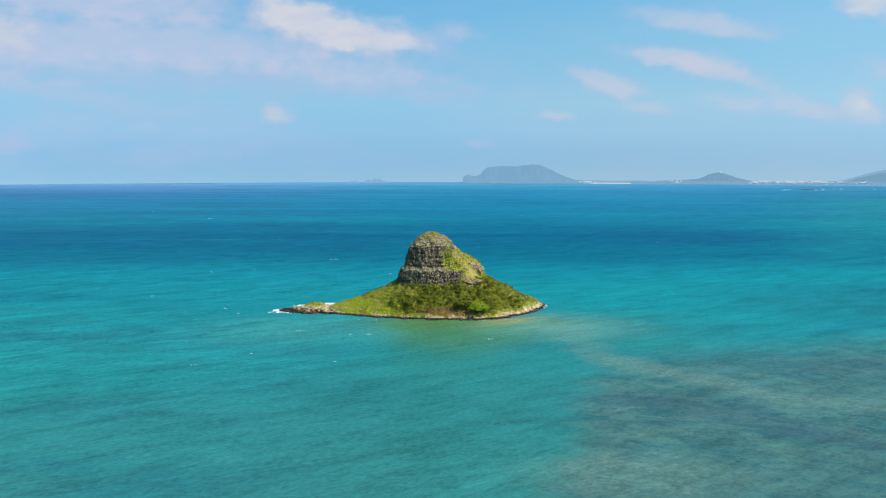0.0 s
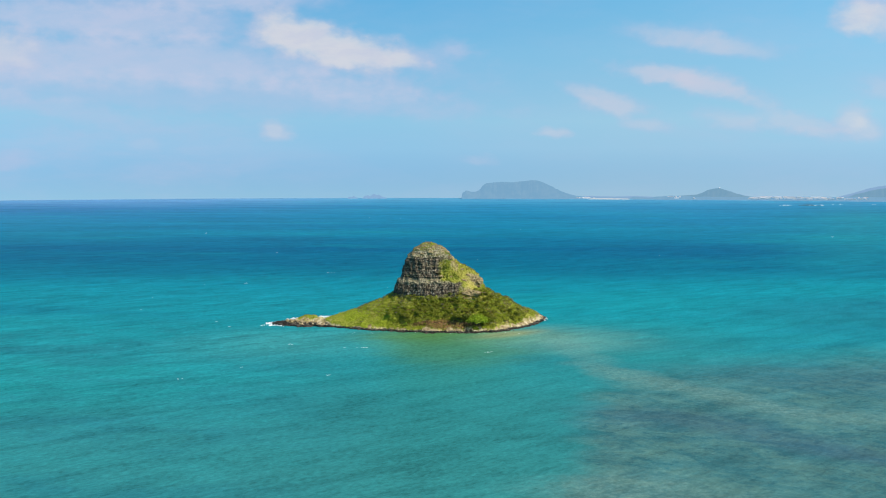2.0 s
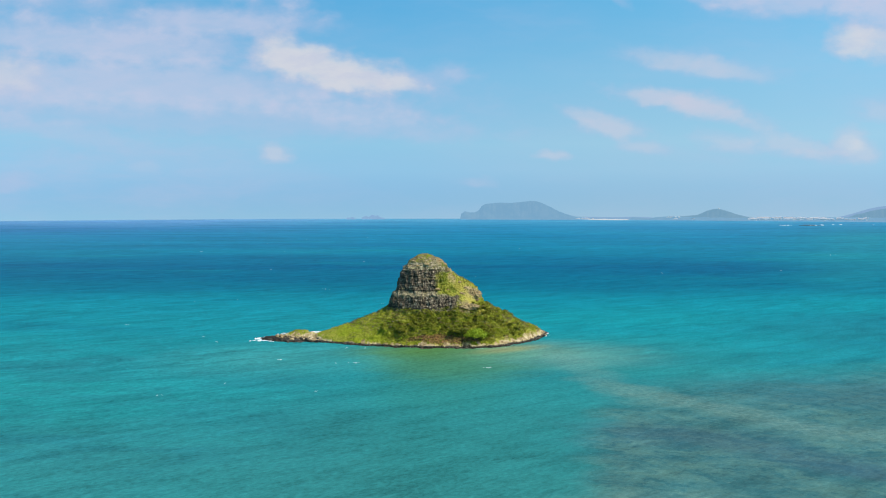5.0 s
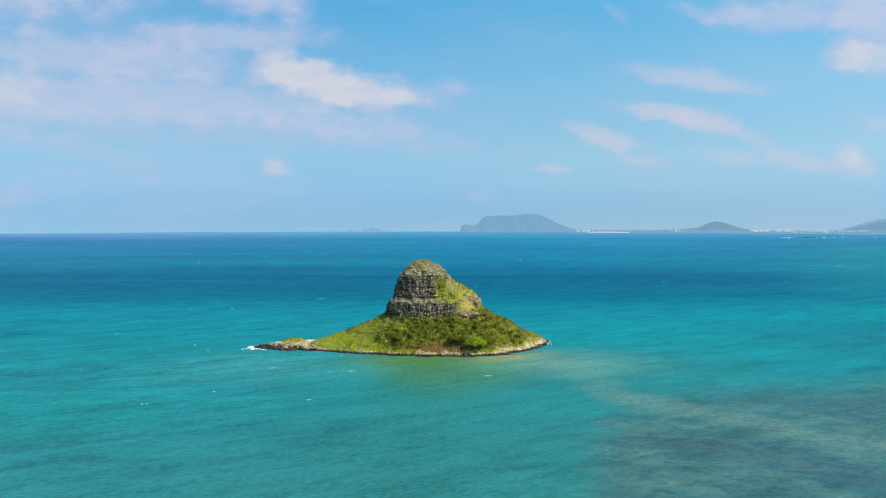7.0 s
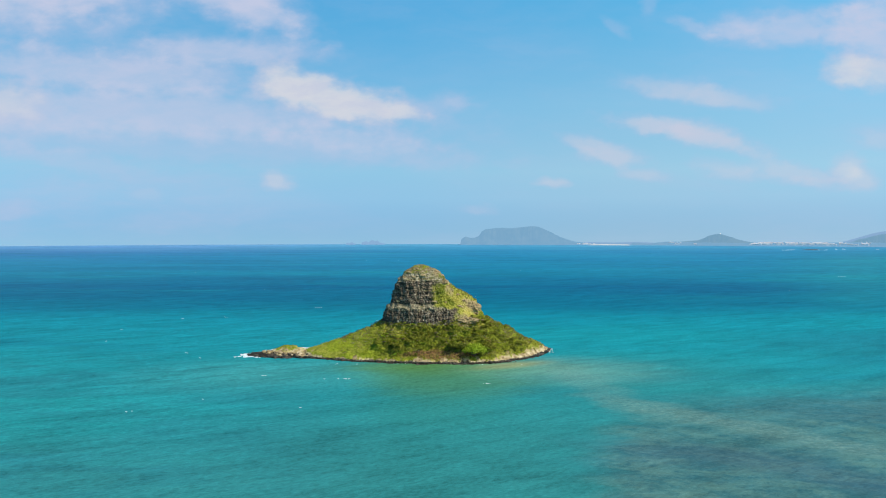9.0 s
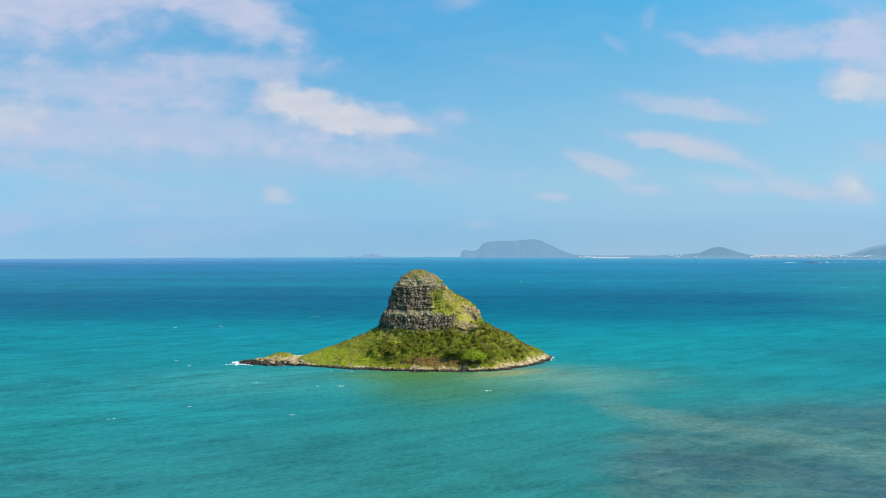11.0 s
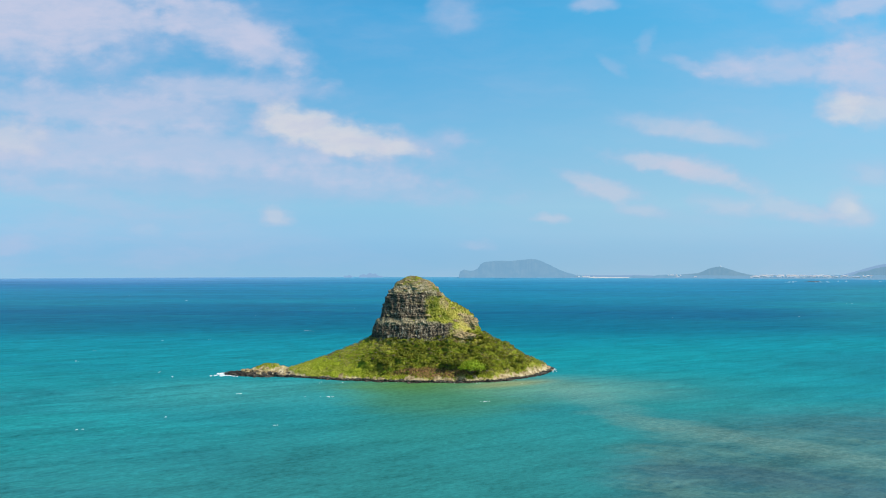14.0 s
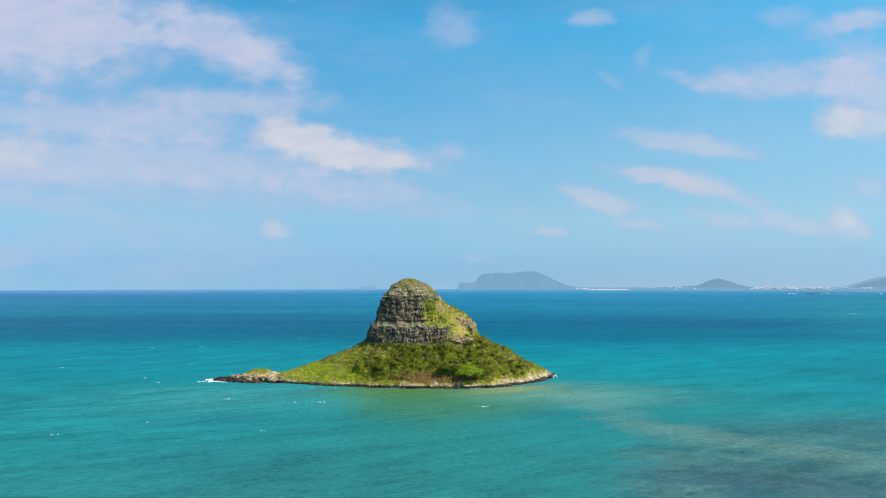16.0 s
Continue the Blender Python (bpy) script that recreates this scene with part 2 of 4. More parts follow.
# ------------------------------------------------------------ materials
def sea_water():
    m, n = material("sea_water")
    p = n.put("ShaderNodeNewGeometry").outputs["Position"]
    x, y, z = n.split(p)
    flat = n.join(x, y, 0.0)
    # large drifts bend every border
    big = n.vec("SUBTRACT", n.noise_colour(n.vec("MULTIPLY", flat, (0.006, 0.010, 1.0)), 1.0, 4.0), (0.5, 0.5, 0.5))
    small = n.vec("SUBTRACT", n.noise_colour(n.vec("MULTIPLY", flat, (0.03, 0.07, 1.0)), 1.0, 5.0), (0.5, 0.5, 0.5))
    q = n.vec("ADD", flat, n.vec("ADD", n.vec("MULTIPLY", big, (110.0, 80.0, 0.0)), n.vec("MULTIPLY", small, (30.0, 16.0, 0.0))))
    qx, qy, _ = n.split(q)
    # bed depth with distance from the shore side; last pale stops are painted haze
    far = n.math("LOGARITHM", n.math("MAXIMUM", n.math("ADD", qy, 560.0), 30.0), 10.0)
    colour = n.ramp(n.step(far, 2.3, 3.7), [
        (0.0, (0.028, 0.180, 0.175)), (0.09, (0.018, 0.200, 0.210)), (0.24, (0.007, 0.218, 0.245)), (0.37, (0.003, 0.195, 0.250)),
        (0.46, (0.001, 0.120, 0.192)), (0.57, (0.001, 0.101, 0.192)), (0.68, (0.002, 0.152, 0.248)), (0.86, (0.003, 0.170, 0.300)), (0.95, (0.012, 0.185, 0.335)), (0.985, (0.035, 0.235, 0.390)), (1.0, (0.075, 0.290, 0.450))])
    # far left: deeper blue, then violet-pale horizon haze painted into the colour
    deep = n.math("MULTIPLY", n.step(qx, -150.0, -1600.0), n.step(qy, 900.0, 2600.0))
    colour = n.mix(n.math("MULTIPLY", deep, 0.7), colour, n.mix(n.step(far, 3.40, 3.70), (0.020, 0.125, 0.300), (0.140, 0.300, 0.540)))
    # paler water over the inner bay
    bay = n.math("DIVIDE", qx, n.math("ADD", n.math("MAXIMUM", qy, 0.0), 520.0))
    bay = n.math("MULTIPLY", n.step(bay, 0.40, 0.62), n.math("MULTIPLY", n.step(far, 2.85, 3.0), n.step(far, 3.60, 3.35)))
    colour = n.mix(n.math("MULTIPLY", bay, 0.65), colour, (0.005, 0.200, 0.240))
    # broad bands of deeper and shallower bed
    band = n.noise(n.vec("MULTIPLY", q, (0.0022, 0.0085, 1.0)), 1.0, 4.0, 0.55)
    colour = n.mix(n.step(band, 0.50, 0.72, 0.0, 0.55), colour, (0.002, 0.110, 0.185))
    colour = n.mix(n.step(band, 0.46, 0.26, 0.0, 0.26), colour, (0.006, 0.255, 0.255))
    lines = n.noise(n.vec("MULTIPLY", q, (0.0010, 0.0070, 1.0)), 1.0, 5.0, 0.6)
    lines = n.math("MULTIPLY", n.math("SUBTRACT", lines, 0.5), n.step(qy, 100.0, 500.0, 0.0, 0.75))
    colour = n.mix(1.0, colour, n.join(n.math("ADD", lines, 1.0), n.math("ADD", lines, 1.0), n.math("ADD", n.math("MULTIPLY", lines, 0.45), 1.0)), "MULTIPLY")
    # bright sandy shallows
    near = n.vec("ADD", flat, n.vec("ADD", n.vec("MULTIPLY", big, (36.0, 30.0, 0.0)), n.vec("MULTIPLY", small, (26.0, 16.0, 0.0))))
    nx, ny, _ = n.split(near)
    for cx, cy, rx, ry, a, s in ((-235, -160, 90, 55, 0, 0.32), (150, 110, 120, 60, 0, 0.18), (420, 190, 190, 80, 0, 0.12), (-70, -45, 90, 30, 8, 0.2)):
        colour = n.mix(n.math("MULTIPLY", n.blob(near, cx, cy, rx, ry, a, 0.6), s), colour, (0.006, 0.290, 0.270))
    # deeper, weedy water on the near side away from the point
    weed = n.noise(n.vec("MULTIPLY", near, (0.012, 0.028, 1.0)), 1.0, 5.0, 0.65)
    weed = n.math("MULTIPLY", n.step(weed, 0.42, 0.66, 0.0, 0.55), n.math("MULTIPLY", n.step(nx, -10.0, -90.0), n.step(ny, 60.0, -60.0)))
    colour = n.mix(weed, colour, (0.014, 0.142, 0.170))
    colour = n.mix(n.math("MULTIPLY", n.blob(near, -85, -55, 75, 42, 6, 0.8), 0.55), colour, (0.050, 0.265, 0.250))
    colour = n.mix(n.math("MULTIPLY", n.blob(near, 390, 45, 130, 70, 8, 0.7), 0.45), colour, (0.010, 0.120, 0.165))
    colour = n.mix(n.math("MULTIPLY", n.blob(near, -5, -215, 62, 52, 0, 0.7), 0.35), colour, (0.012, 0.135, 0.150))
    # turbid shoal in front of the islet
    for cx, cy, rx, ry, a, s in ((20, -44, 58, 24, 0, 1.0), (14, -76, 44, 40, 0, 0.66)):
        colour = n.mix(n.math("MULTIPLY", n.blob(near, cx, cy, rx, ry, a, 0.7), s), colour, (0.084, 0.190, 0.046))
    colour = n.mix(n.math("MULTIPLY", n.blob(near, 4, -100, 34, 58, 0, 0.8), 0.42), colour, (0.034, 0.160, 0.088))
    for cx, cy, rx, ry, a, s in ((25, -230, 85, 120, 0, 0.30), (110, -60, 80, 60, 0, 0.35)):
        colour = n.mix(n.math("MULTIPLY", n.blob(near, cx, cy, rx, ry, a, 0.8), s), colour, (0.034, 0.200, 0.160))
    colour = n.mix(n.math("MULTIPLY", n.blob(near, 84, -52, 48, 34, 0, 0.8), 0.58), colour, (0.130, 0.310, 0.245))
    colour = n.mix(n.math("MULTIPLY", n.blob(flat, 52, -36, 24, 8, 25, 0.8), 0.65), colour, (0.270, 0.275, 0.120))
    # reef flat, mottled with coral heads and sand
    side = n.math("SUBTRACT", nx, n.math("MULTIPLY", n.math("ADD", ny, 200.0), 0.3))
    top = n.math("SUBTRACT", ny, n.math("MULTIPLY", n.math("SUBTRACT", nx, 86.0), 0.28))
    reef = n.math("MULTIPLY", n.step(side, 63.0, 90.0), n.step(top, -112.0, -205.0))
    lie = n.join(n.math("SUBTRACT", n.math("MULTIPLY", nx, 0.9), n.math("MULTIPLY", ny, 0.43)),
                 n.math("ADD", n.math("MULTIPLY", ny, 0.9), n.math("MULTIPLY", nx, 0.43)), 0.0)
    streak = n.noise(n.vec("MULTIPLY", lie, (0.030, 0.082, 1.0)), 1.0, 8.0, 0.78, 0.5)
    heads = n.noise(n.vec("MULTIPLY", flat, (0.16, 0.22, 1.0)), 1.0, 6.0, 0.7)
    bed = n.mix(n.step(streak, 0.36, 0.66), (0.038, 0.096, 0.106), (0.108, 0.184, 0.148))
    bed = n.mix(n.step(heads, 0.50, 0.66, 0.0, 0.75), bed, (0.026, 0.072, 0.092))
    specks = n.noise(n.vec("MULTIPLY", flat, (0.34, 0.50, 1.0)), 1.0, 5.0, 0.7)
    bed = n.mix(n.step(specks, 0.56, 0.72, 0.0, 0.6), bed, (0.150, 0.225, 0.190))
    bed = n.mix(n.step(ny, -270.0, -340.0, 0.0, 0.32), bed, (0.034, 0.088, 0.084))
    colour = n.mix(n.math("MULTIPLY", reef, 0.68), colour, bed)
    for cx, cy, rx, ry, a, s in ((125, -228, 58, 13, -27, 0.44), (215, -146, 66, 30, -5, 0.28), (190, -270, 50, 10, -22, 0.50)):
        colour = n.mix(n.math("MULTIPLY", n.blob(near, cx, cy, rx, ry, a, 0.6), s), colour, n.mix(streak, (0.020, 0.066, 0.105), (0.060, 0.115, 0.135)))
    # pale sand carried off the point
    for cx, cy, rx, ry, a, s in ((90, -85, 58, 14, -80, 0.26), (108, -148, 34, 12, -50, 0.34), (152, -192, 52, 11, -44, 0.36), (215, -222, 46, 9, -20, 0.26), (70, -300, 34, 18, -10, 0.35)):
        colour = n.mix(n.math("MULTIPLY", n.blob(near, cx, cy, rx, ry, a, 0.65), s), colour, n.mix(n.step(specks, 0.40, 0.62), (0.105, 0.200, 0.170), (0.190, 0.300, 0.235)))
    # wind streaks and swell, their light and dark sides painted into the colour
    turn = n.join(n.math("ADD", n.math("MULTIPLY", x, 0.88), n.math("MULTIPLY", y, 0.47)),
                  n.math("SUBTRACT", n.math("MULTIPLY", y, 0.88), n.math("MULTIPLY", x, 0.47)), 0.0)
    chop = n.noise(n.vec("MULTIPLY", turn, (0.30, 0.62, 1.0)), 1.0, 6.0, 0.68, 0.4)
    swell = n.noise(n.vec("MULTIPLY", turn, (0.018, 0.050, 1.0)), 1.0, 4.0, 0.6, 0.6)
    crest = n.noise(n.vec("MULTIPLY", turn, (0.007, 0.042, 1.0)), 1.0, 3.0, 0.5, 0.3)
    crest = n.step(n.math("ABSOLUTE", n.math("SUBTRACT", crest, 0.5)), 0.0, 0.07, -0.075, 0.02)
    # wind waves: long crests painted lighter, shaded backs painted darker
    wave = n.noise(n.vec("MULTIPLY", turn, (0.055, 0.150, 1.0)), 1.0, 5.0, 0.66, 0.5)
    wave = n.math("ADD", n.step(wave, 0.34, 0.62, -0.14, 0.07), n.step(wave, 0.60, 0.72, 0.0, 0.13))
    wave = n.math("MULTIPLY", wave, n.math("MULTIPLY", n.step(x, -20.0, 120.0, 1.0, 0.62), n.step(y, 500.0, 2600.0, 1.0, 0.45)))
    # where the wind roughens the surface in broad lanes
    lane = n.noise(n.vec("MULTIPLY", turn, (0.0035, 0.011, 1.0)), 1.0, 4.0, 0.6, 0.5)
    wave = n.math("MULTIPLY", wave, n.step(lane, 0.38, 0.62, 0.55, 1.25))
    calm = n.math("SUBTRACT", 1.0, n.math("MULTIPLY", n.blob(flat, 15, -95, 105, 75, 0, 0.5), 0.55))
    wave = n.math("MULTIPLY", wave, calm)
    ripple = n.noise(n.vec("MULTIPLY", turn, (0.7, 1.6, 1.0)), 1.0, 3.0, 0.6)
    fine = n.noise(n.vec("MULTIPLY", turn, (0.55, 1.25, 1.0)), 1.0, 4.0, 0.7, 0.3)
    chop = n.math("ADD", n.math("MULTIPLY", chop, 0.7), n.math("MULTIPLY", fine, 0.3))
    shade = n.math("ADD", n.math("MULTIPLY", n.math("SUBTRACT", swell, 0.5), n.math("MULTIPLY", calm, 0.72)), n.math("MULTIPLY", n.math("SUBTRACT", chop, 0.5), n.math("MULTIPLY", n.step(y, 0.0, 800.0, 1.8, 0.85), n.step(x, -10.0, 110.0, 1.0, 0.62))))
    # the painted wave shading is multiplied into the water colour
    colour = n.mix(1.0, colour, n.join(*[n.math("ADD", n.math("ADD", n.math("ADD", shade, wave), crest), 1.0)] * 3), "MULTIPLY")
    high = n.math("ADD", n.math("MULTIPLY", swell, 2.2), n.math("ADD", n.math("MULTIPLY", chop, 0.9), n.math("MULTIPLY", ripple, 0.25)))
    # light scattered up from the bed, with a little sky mirrored by the tilted wavelets
    b, glint, both = n.put("ShaderNodeBsdfDiffuse"), n.put("ShaderNodeBsdfGlossy"), n.put("ShaderNodeMixShader")
    k = n.put("ShaderNodeBump")
    n.feed(k.inputs["Height"], high)
    k.inputs["Strength"].default_value, k.inputs["Distance"].default_value = 0.6, 0.9
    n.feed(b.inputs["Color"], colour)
    glint.inputs["Roughness"].default_value = 0.22
    for s in (b, glint):
        n.feed(s.inputs["Normal"], k.outputs[0])
    skim = n.put("ShaderNodeFresnel")
    skim.inputs["IOR"].default_value = 1.333
    n.feed(both.inputs[0], n.math("ADD", n.step(skim.outputs[0], 0.50, 1.0, 0.0, 0.11), 0.043))
    n.tree.links.new(b.outputs[0], both.inputs[1])
    n.tree.links.new(glint.outputs[0], both.inputs[2])
    n.tree.links.new(both.outputs[0], n.put("ShaderNodeOutputMaterial").inputs["Surface"])
    return m


def islet_ground():
    m, n = material("islet_ground")
    g = n.put("ShaderNodeNewGeometry")
    p = g.outputs["Position"]
    x, y, z = n.split(p)
    nz = n.split(g.outputs["True Normal"])[2]
    # heights counted from the sagging foot of the cliff
    tall = n.math("ADD", z, n.math("MULTIPLY", n.step(x, 25.0, 5.0, 0.0, 2.9), n.math("MULTIPLY", n.step(z, 11.0, 20.0), n.step(z, 54.0, 38.0))))
    grain = n.noise(p, 0.9, 6.0, 0.65)
    patch = n.noise(n.vec("MULTIPLY", p, (0.85, 0.85, 1.7)), 0.075, 6.0, 0.66, 0.6)
    coarse = n.noise(n.vec("MULTIPLY", p, (1.0, 1.0, 0.55)), 0.30, 5.0, 0.62)
    # basalt: dark joints, grey-brown ribs, tan weathered faces
    rib = n.noise(n.vec("MULTIPLY", p, (0.75, 0.75, 0.50)), 1.0, 6.0, 0.74, 0.7)
    strata = n.noise(n.vec("MULTIPLY", p, (0.16, 0.16, 1.25)), 1.0, 5.0, 0.68, 0.5)
    layered = n.step(n.math("ADD", tall, n.math("MULTIPLY", n.math("SUBTRACT", coarse, 0.5), 10.0)), 36.0, 44.0, 0.25, 0.48)
    rib = n.math("ADD", rib, n.math("MULTIPLY", n.math("SUBTRACT", strata, rib), layered))
    rock = n.ramp(rib, [(0.40, (0.030, 0.025, 0.021)), (0.475, (0.066, 0.051, 0.039)), (0.54, (0.175, 0.134, 0.092)), (0.63, (0.60, 0.50, 0.36))])
    # olive moss and dry grass hold on to the ledges
    ledge = n.noise(n.vec("MULTIPLY", p, (0.07, 0.07, 0.34)), 1.0, 5.0, 0.65, 0.5)
    rock = n.mix(n.step(ledge, 0.56, 0.72, 0.0, 0.28), rock, n.mix(grain, (0.070, 0.075, 0.020), (0.30, 0.26, 0.12)))
    # grass and low scrub
    green = n.ramp(grain, [(0.22, (0.042, 0.058, 0.005)), (0.5, (0.150, 0.170, 0.011)), (0.78, (0.325, 0.315, 0.030))])
    straw = n.ramp(grain, [(0.24, (0.105, 0.120, 0.012)), (0.5, (0.285, 0.280, 0.034)), (0.76, (0.500, 0.440, 0.125))])
    dry = n.math("ADD", n.math("ADD", patch, n.math("MULTIPLY", n.step(z, 26.0, 44.0), 0.12)),
                 n.math("MULTIPLY", n.math("ADD", n.math("ADD", n.step(x, 58.0, 76.0), n.step(x, -26.0, -50.0, 0.0, 0.35)), n.math("MULTIPLY", n.step(x, 2.0, 14.0), n.step(z, 25.0, 31.0))), 0.13))
    lush = n.math("MULTIPLY", n.math("MULTIPLY", n.step(x, -42.0, -24.0), n.step(x, 46.0, 32.0)), n.step(z, 29.0, 25.0))
    dry = n.math("SUBTRACT", dry, n.math("ADD", n.math("MULTIPLY", lush, 0.04), n.step(z, 55.0, 58.0, 0.0, 0.16)))
    grass = n.mix(n.step(dry, 0.50, 0.64), green, straw)
    # yellow-green grass of the left slope, painted brighter to make up for missing sunlight
    bright_grass = n.ramp(grain, [(0.24, (0.120, 0.165, 0.008)), (0.5, (0.265, 0.320, 0.018)), (0.76, (0.430, 0.460, 0.050))])
    grass = n.mix(n.math("MULTIPLY", n.math("MULTIPLY", n.step(x, -22.0, -52.0, 0.0, 0.62), n.step(x, -96.0, -84.0, 0.25, 1.0)), n.step(patch, 0.60, 0.42, 0.3, 1.0)), grass, bright_grass)
    # brown earth and dead brush; worn bank above the shore, its shade painted in
    brown = n.step(n.noise(n.vec("MULTIPLY", p, (0.8, 0.8, 2.2)), 0.12, 6.0, 0.68, 0.8), 0.54, 0.66, 0.0, 0.8)
    brown = n.math("MULTIPLY", brown, n.step(x, -60.0, -18.0, 0.15, 1.0))
    bank = n.math("ADD", n.vec("LENGTH", n.vec("MULTIPLY", n.vec("SUBTRACT", p, (8.0, -26.5, 5.4)), (0.040, 0.10, 0.38))), n.math("MULTIPLY", n.math("SUBTRACT", coarse, 0.5), 2.2))
    brown = n.math("MAXIMUM", brown, n.step(bank, 1.3, 0.75, 0.0, 0.92))
    grass = n.mix(brown, grass, n.mix(n.step(grain, 0.3, 0.7), (0.028, 0.015, 0.008), (0.280, 0.145, 0.062)))
    # bare tan soil and soft rock along the foot
    soil = n.ramp(coarse, [(0.30, (0.105, 0.068, 0.026)), (0.46, (0.420, 0.310, 0.165)), (0.64, (0.760, 0.640, 0.420))])
    loose = n.math("MULTIPLY", n.math("SUBTRACT", coarse, 0.5), 0.5)
    steep = n.step(n.math("ADD", nz, loose), 0.66, 0.46)
    rim = n.math("ADD", n.math("ADD", x, n.step(tall, 33.5, 38.5, 0.0, 15.0)), n.math("MULTIPLY", n.math("SUBTRACT", coarse, 0.5), 16.0))
    steep = n.math("MULTIPLY", n.math("MULTIPLY", steep, n.step(rim, 21.0, 14.0)), n.math("MULTIPLY", n.step(tall, 23.0, 27.5), n.step(n.math("ADD", z, n.math("MULTIPLY", loose, 8.0)), 53.5, 50.5)))
    shelf = n.math("MULTIPLY", n.math("MULTIPLY", n.step(tall, 33.5, 35.5), n.step(tall, 42.0, 39.5)), n.step(rim, 20.0, 14.0))
    tread = n.math("ADD", tall, n.math("MULTIPLY", n.math("SUBTRACT", coarse, 0.5), 6.0))
    tread = n.math("MULTIPLY", n.step(tread, 34.4, 35.8), n.step(tread, 40.0, 38.2))
    rock = n.mix(n.math("MULTIPLY", tread, n.step(grain, 0.34, 0.62, 0.1, 0.75)), rock, n.mix(grain, (0.150, 0.125, 0.060), (0.560, 0.480, 0.300)))
    steep = n.math("MAXIMUM", steep, n.math("MULTIPLY", shelf, 0.9))
    wall = n.math("MULTIPLY", n.math("MULTIPLY", n.step(tall, 26.5, 28.5), n.step(n.math("ADD", z, n.math("MULTIPLY", loose, 10.0)), 52.0, 49.5)), n.step(rim, 20.0, 15.0))
    steep = n.math("MAXIMUM", steep, n.math("MULTIPLY", wall, 0.92))
    scree = n.math("MULTIPLY", n.step(n.math("ADD", z, n.math("MULTIPLY", loose, 10.0)), 48.5, 50.5), n.step(n.math("ADD", z, n.math("MULTIPLY", n.math("SUBTRACT", patch, 0.5), 26.0)), 60.5, 57.0))
    grass = n.mix(n.math("MULTIPLY", scree, n.step(grain, 0.34, 0.56, 0.45, 0.95)), grass, n.mix(n.step(rib, 0.42, 0.62), (0.075, 0.060, 0.040), (0.520, 0.440, 0.300)))
    # weathered tan faces on the shoulder
    for cx, cy, cz, r in ((28.0, -1.0, 35.0, 7.5), (24.0, -11.0, 25.5, 6.5), (13.0, -2.0, 45.0, 4.5), (4.0, 3.0, 57.5, 4.5)):
        d = n.math("ADD", n.vec("DISTANCE", p, (cx, cy, cz)), n.math("MULTIPLY", n.math("SUBTRACT", coarse, 0.5), 12.0))
        grass = n.mix(n.math("MULTIPLY", n.step(d, r + 1.0, r - 2.5), 0.8), grass, n.mix(grain, (0.150, 0.100, 0.045), (0.600, 0.460, 0.240)))
    for cx, cy, cz, r in ((26.0, -6.0, 29.5, 5.0), (19.0, -2.0, 39.0, 5.5), (34.0, -8.0, 22.0, 4.0)):
        d = n.math("ADD", n.vec("DISTANCE", p, (cx, cy, cz)), n.math("MULTIPLY", n.math("SUBTRACT", coarse, 0.5), 11.0))
        grass = n.mix(n.math("MULTIPLY", n.step(d, r + 1.5, r - 2.5), 0.7), grass, n.mix(grain, (0.250, 0.220, 0.025), (0.540, 0.450, 0.110)))
    # green hollow beside the upper cliff, dark brush under the cap
    for cx, cy, cz, r in ((5.5, -2.5, 44.5, 4.8), (8.0, 3.0, 54.0, 3.6), (14.0, -5.0, 37.0, 3.0)):
        d = n.math("ADD", n.vec("DISTANCE", p, (cx, cy, cz)), n.math("MULTIPLY", n.math("SUBTRACT", coarse, 0.5), 10.0))
        grass = n.mix(n.math("MULTIPLY", n.step(d, r + 1.0, r - 2.0), 0.85), grass, n.mix(grain, (0.030, 0.045, 0.005), (0.150, 0.185, 0.014)))
    colour = n.mix(steep, grass, rock)
    along = n.noise(n.vec("MULTIPLY", p, (1.0, 1.0, 0.2)), 0.07, 3.0, 0.6)
    high = n.math("ADD", z, n.math("ADD", n.math("MULTIPLY", n.math("SUBTRACT", coarse, 0.5), 13.0), n.math("MULTIPLY", n.math("SUBTRACT", along, 0.5), 10.0)))
    tan_end = n.math("ADD", n.math("ADD", n.step(x, -15.0, 25.0, 0.0, 0.7), n.math("ADD", n.step(x, 32.0, 54.0, 0.0, 1.1), n.step(x, 54.0, 74.0, 0.0, 1.0))), n.step(x, -74.0, -90.0, 0.0, 3.6))
    foot = n.step(n.math("SUBTRACT", high, tan_end), 2.3, 1.1)
    # strips of yellow grass run down the bare foot
    strip = n.noise(n.vec("MULTIPLY", p, (0.42, 0.42, 0.06)), 1.0, 5.0, 0.65, 0.3)
    soil = n.mix(n.math("MULTIPLY", n.step(strip, 0.48, 0.62), n.step(z, 2.0, 4.5, 0.0, 0.9)), soil, straw)
    colour = n.mix(foot, colour, soil)
    # stony cap
    crown_rock = n.math("MULTIPLY", n.step(z, 56.0, 58.0), n.step(coarse, 0.55, 0.45, 0.0, 0.85))
    colour = n.mix(crown_rock, colour, n.mix(grain, (0.030, 0.024, 0.012), (0.330, 0.250, 0.130)))
    wet = n.step(n.math("ADD", z, n.math("MULTIPLY", n.math("SUBTRACT", grain, 0.5), 3.0)), 1.6, 0.9)
    spit = n.math("MULTIPLY", n.step(x, -104.0, -112.0), n.step(high, 3.5, 2.2))
    colour = n.mix(n.math("MAXIMUM", wet, spit), colour, n.mix(grain, (0.010, 0.009, 0.008), (0.055, 0.047, 0.038)))
    surface(n, colour, 0.92, n.math("ADD", coarse, n.math("MULTIPLY", grain, 0.8)), 0.9, 1.4, 0.12)
    return m


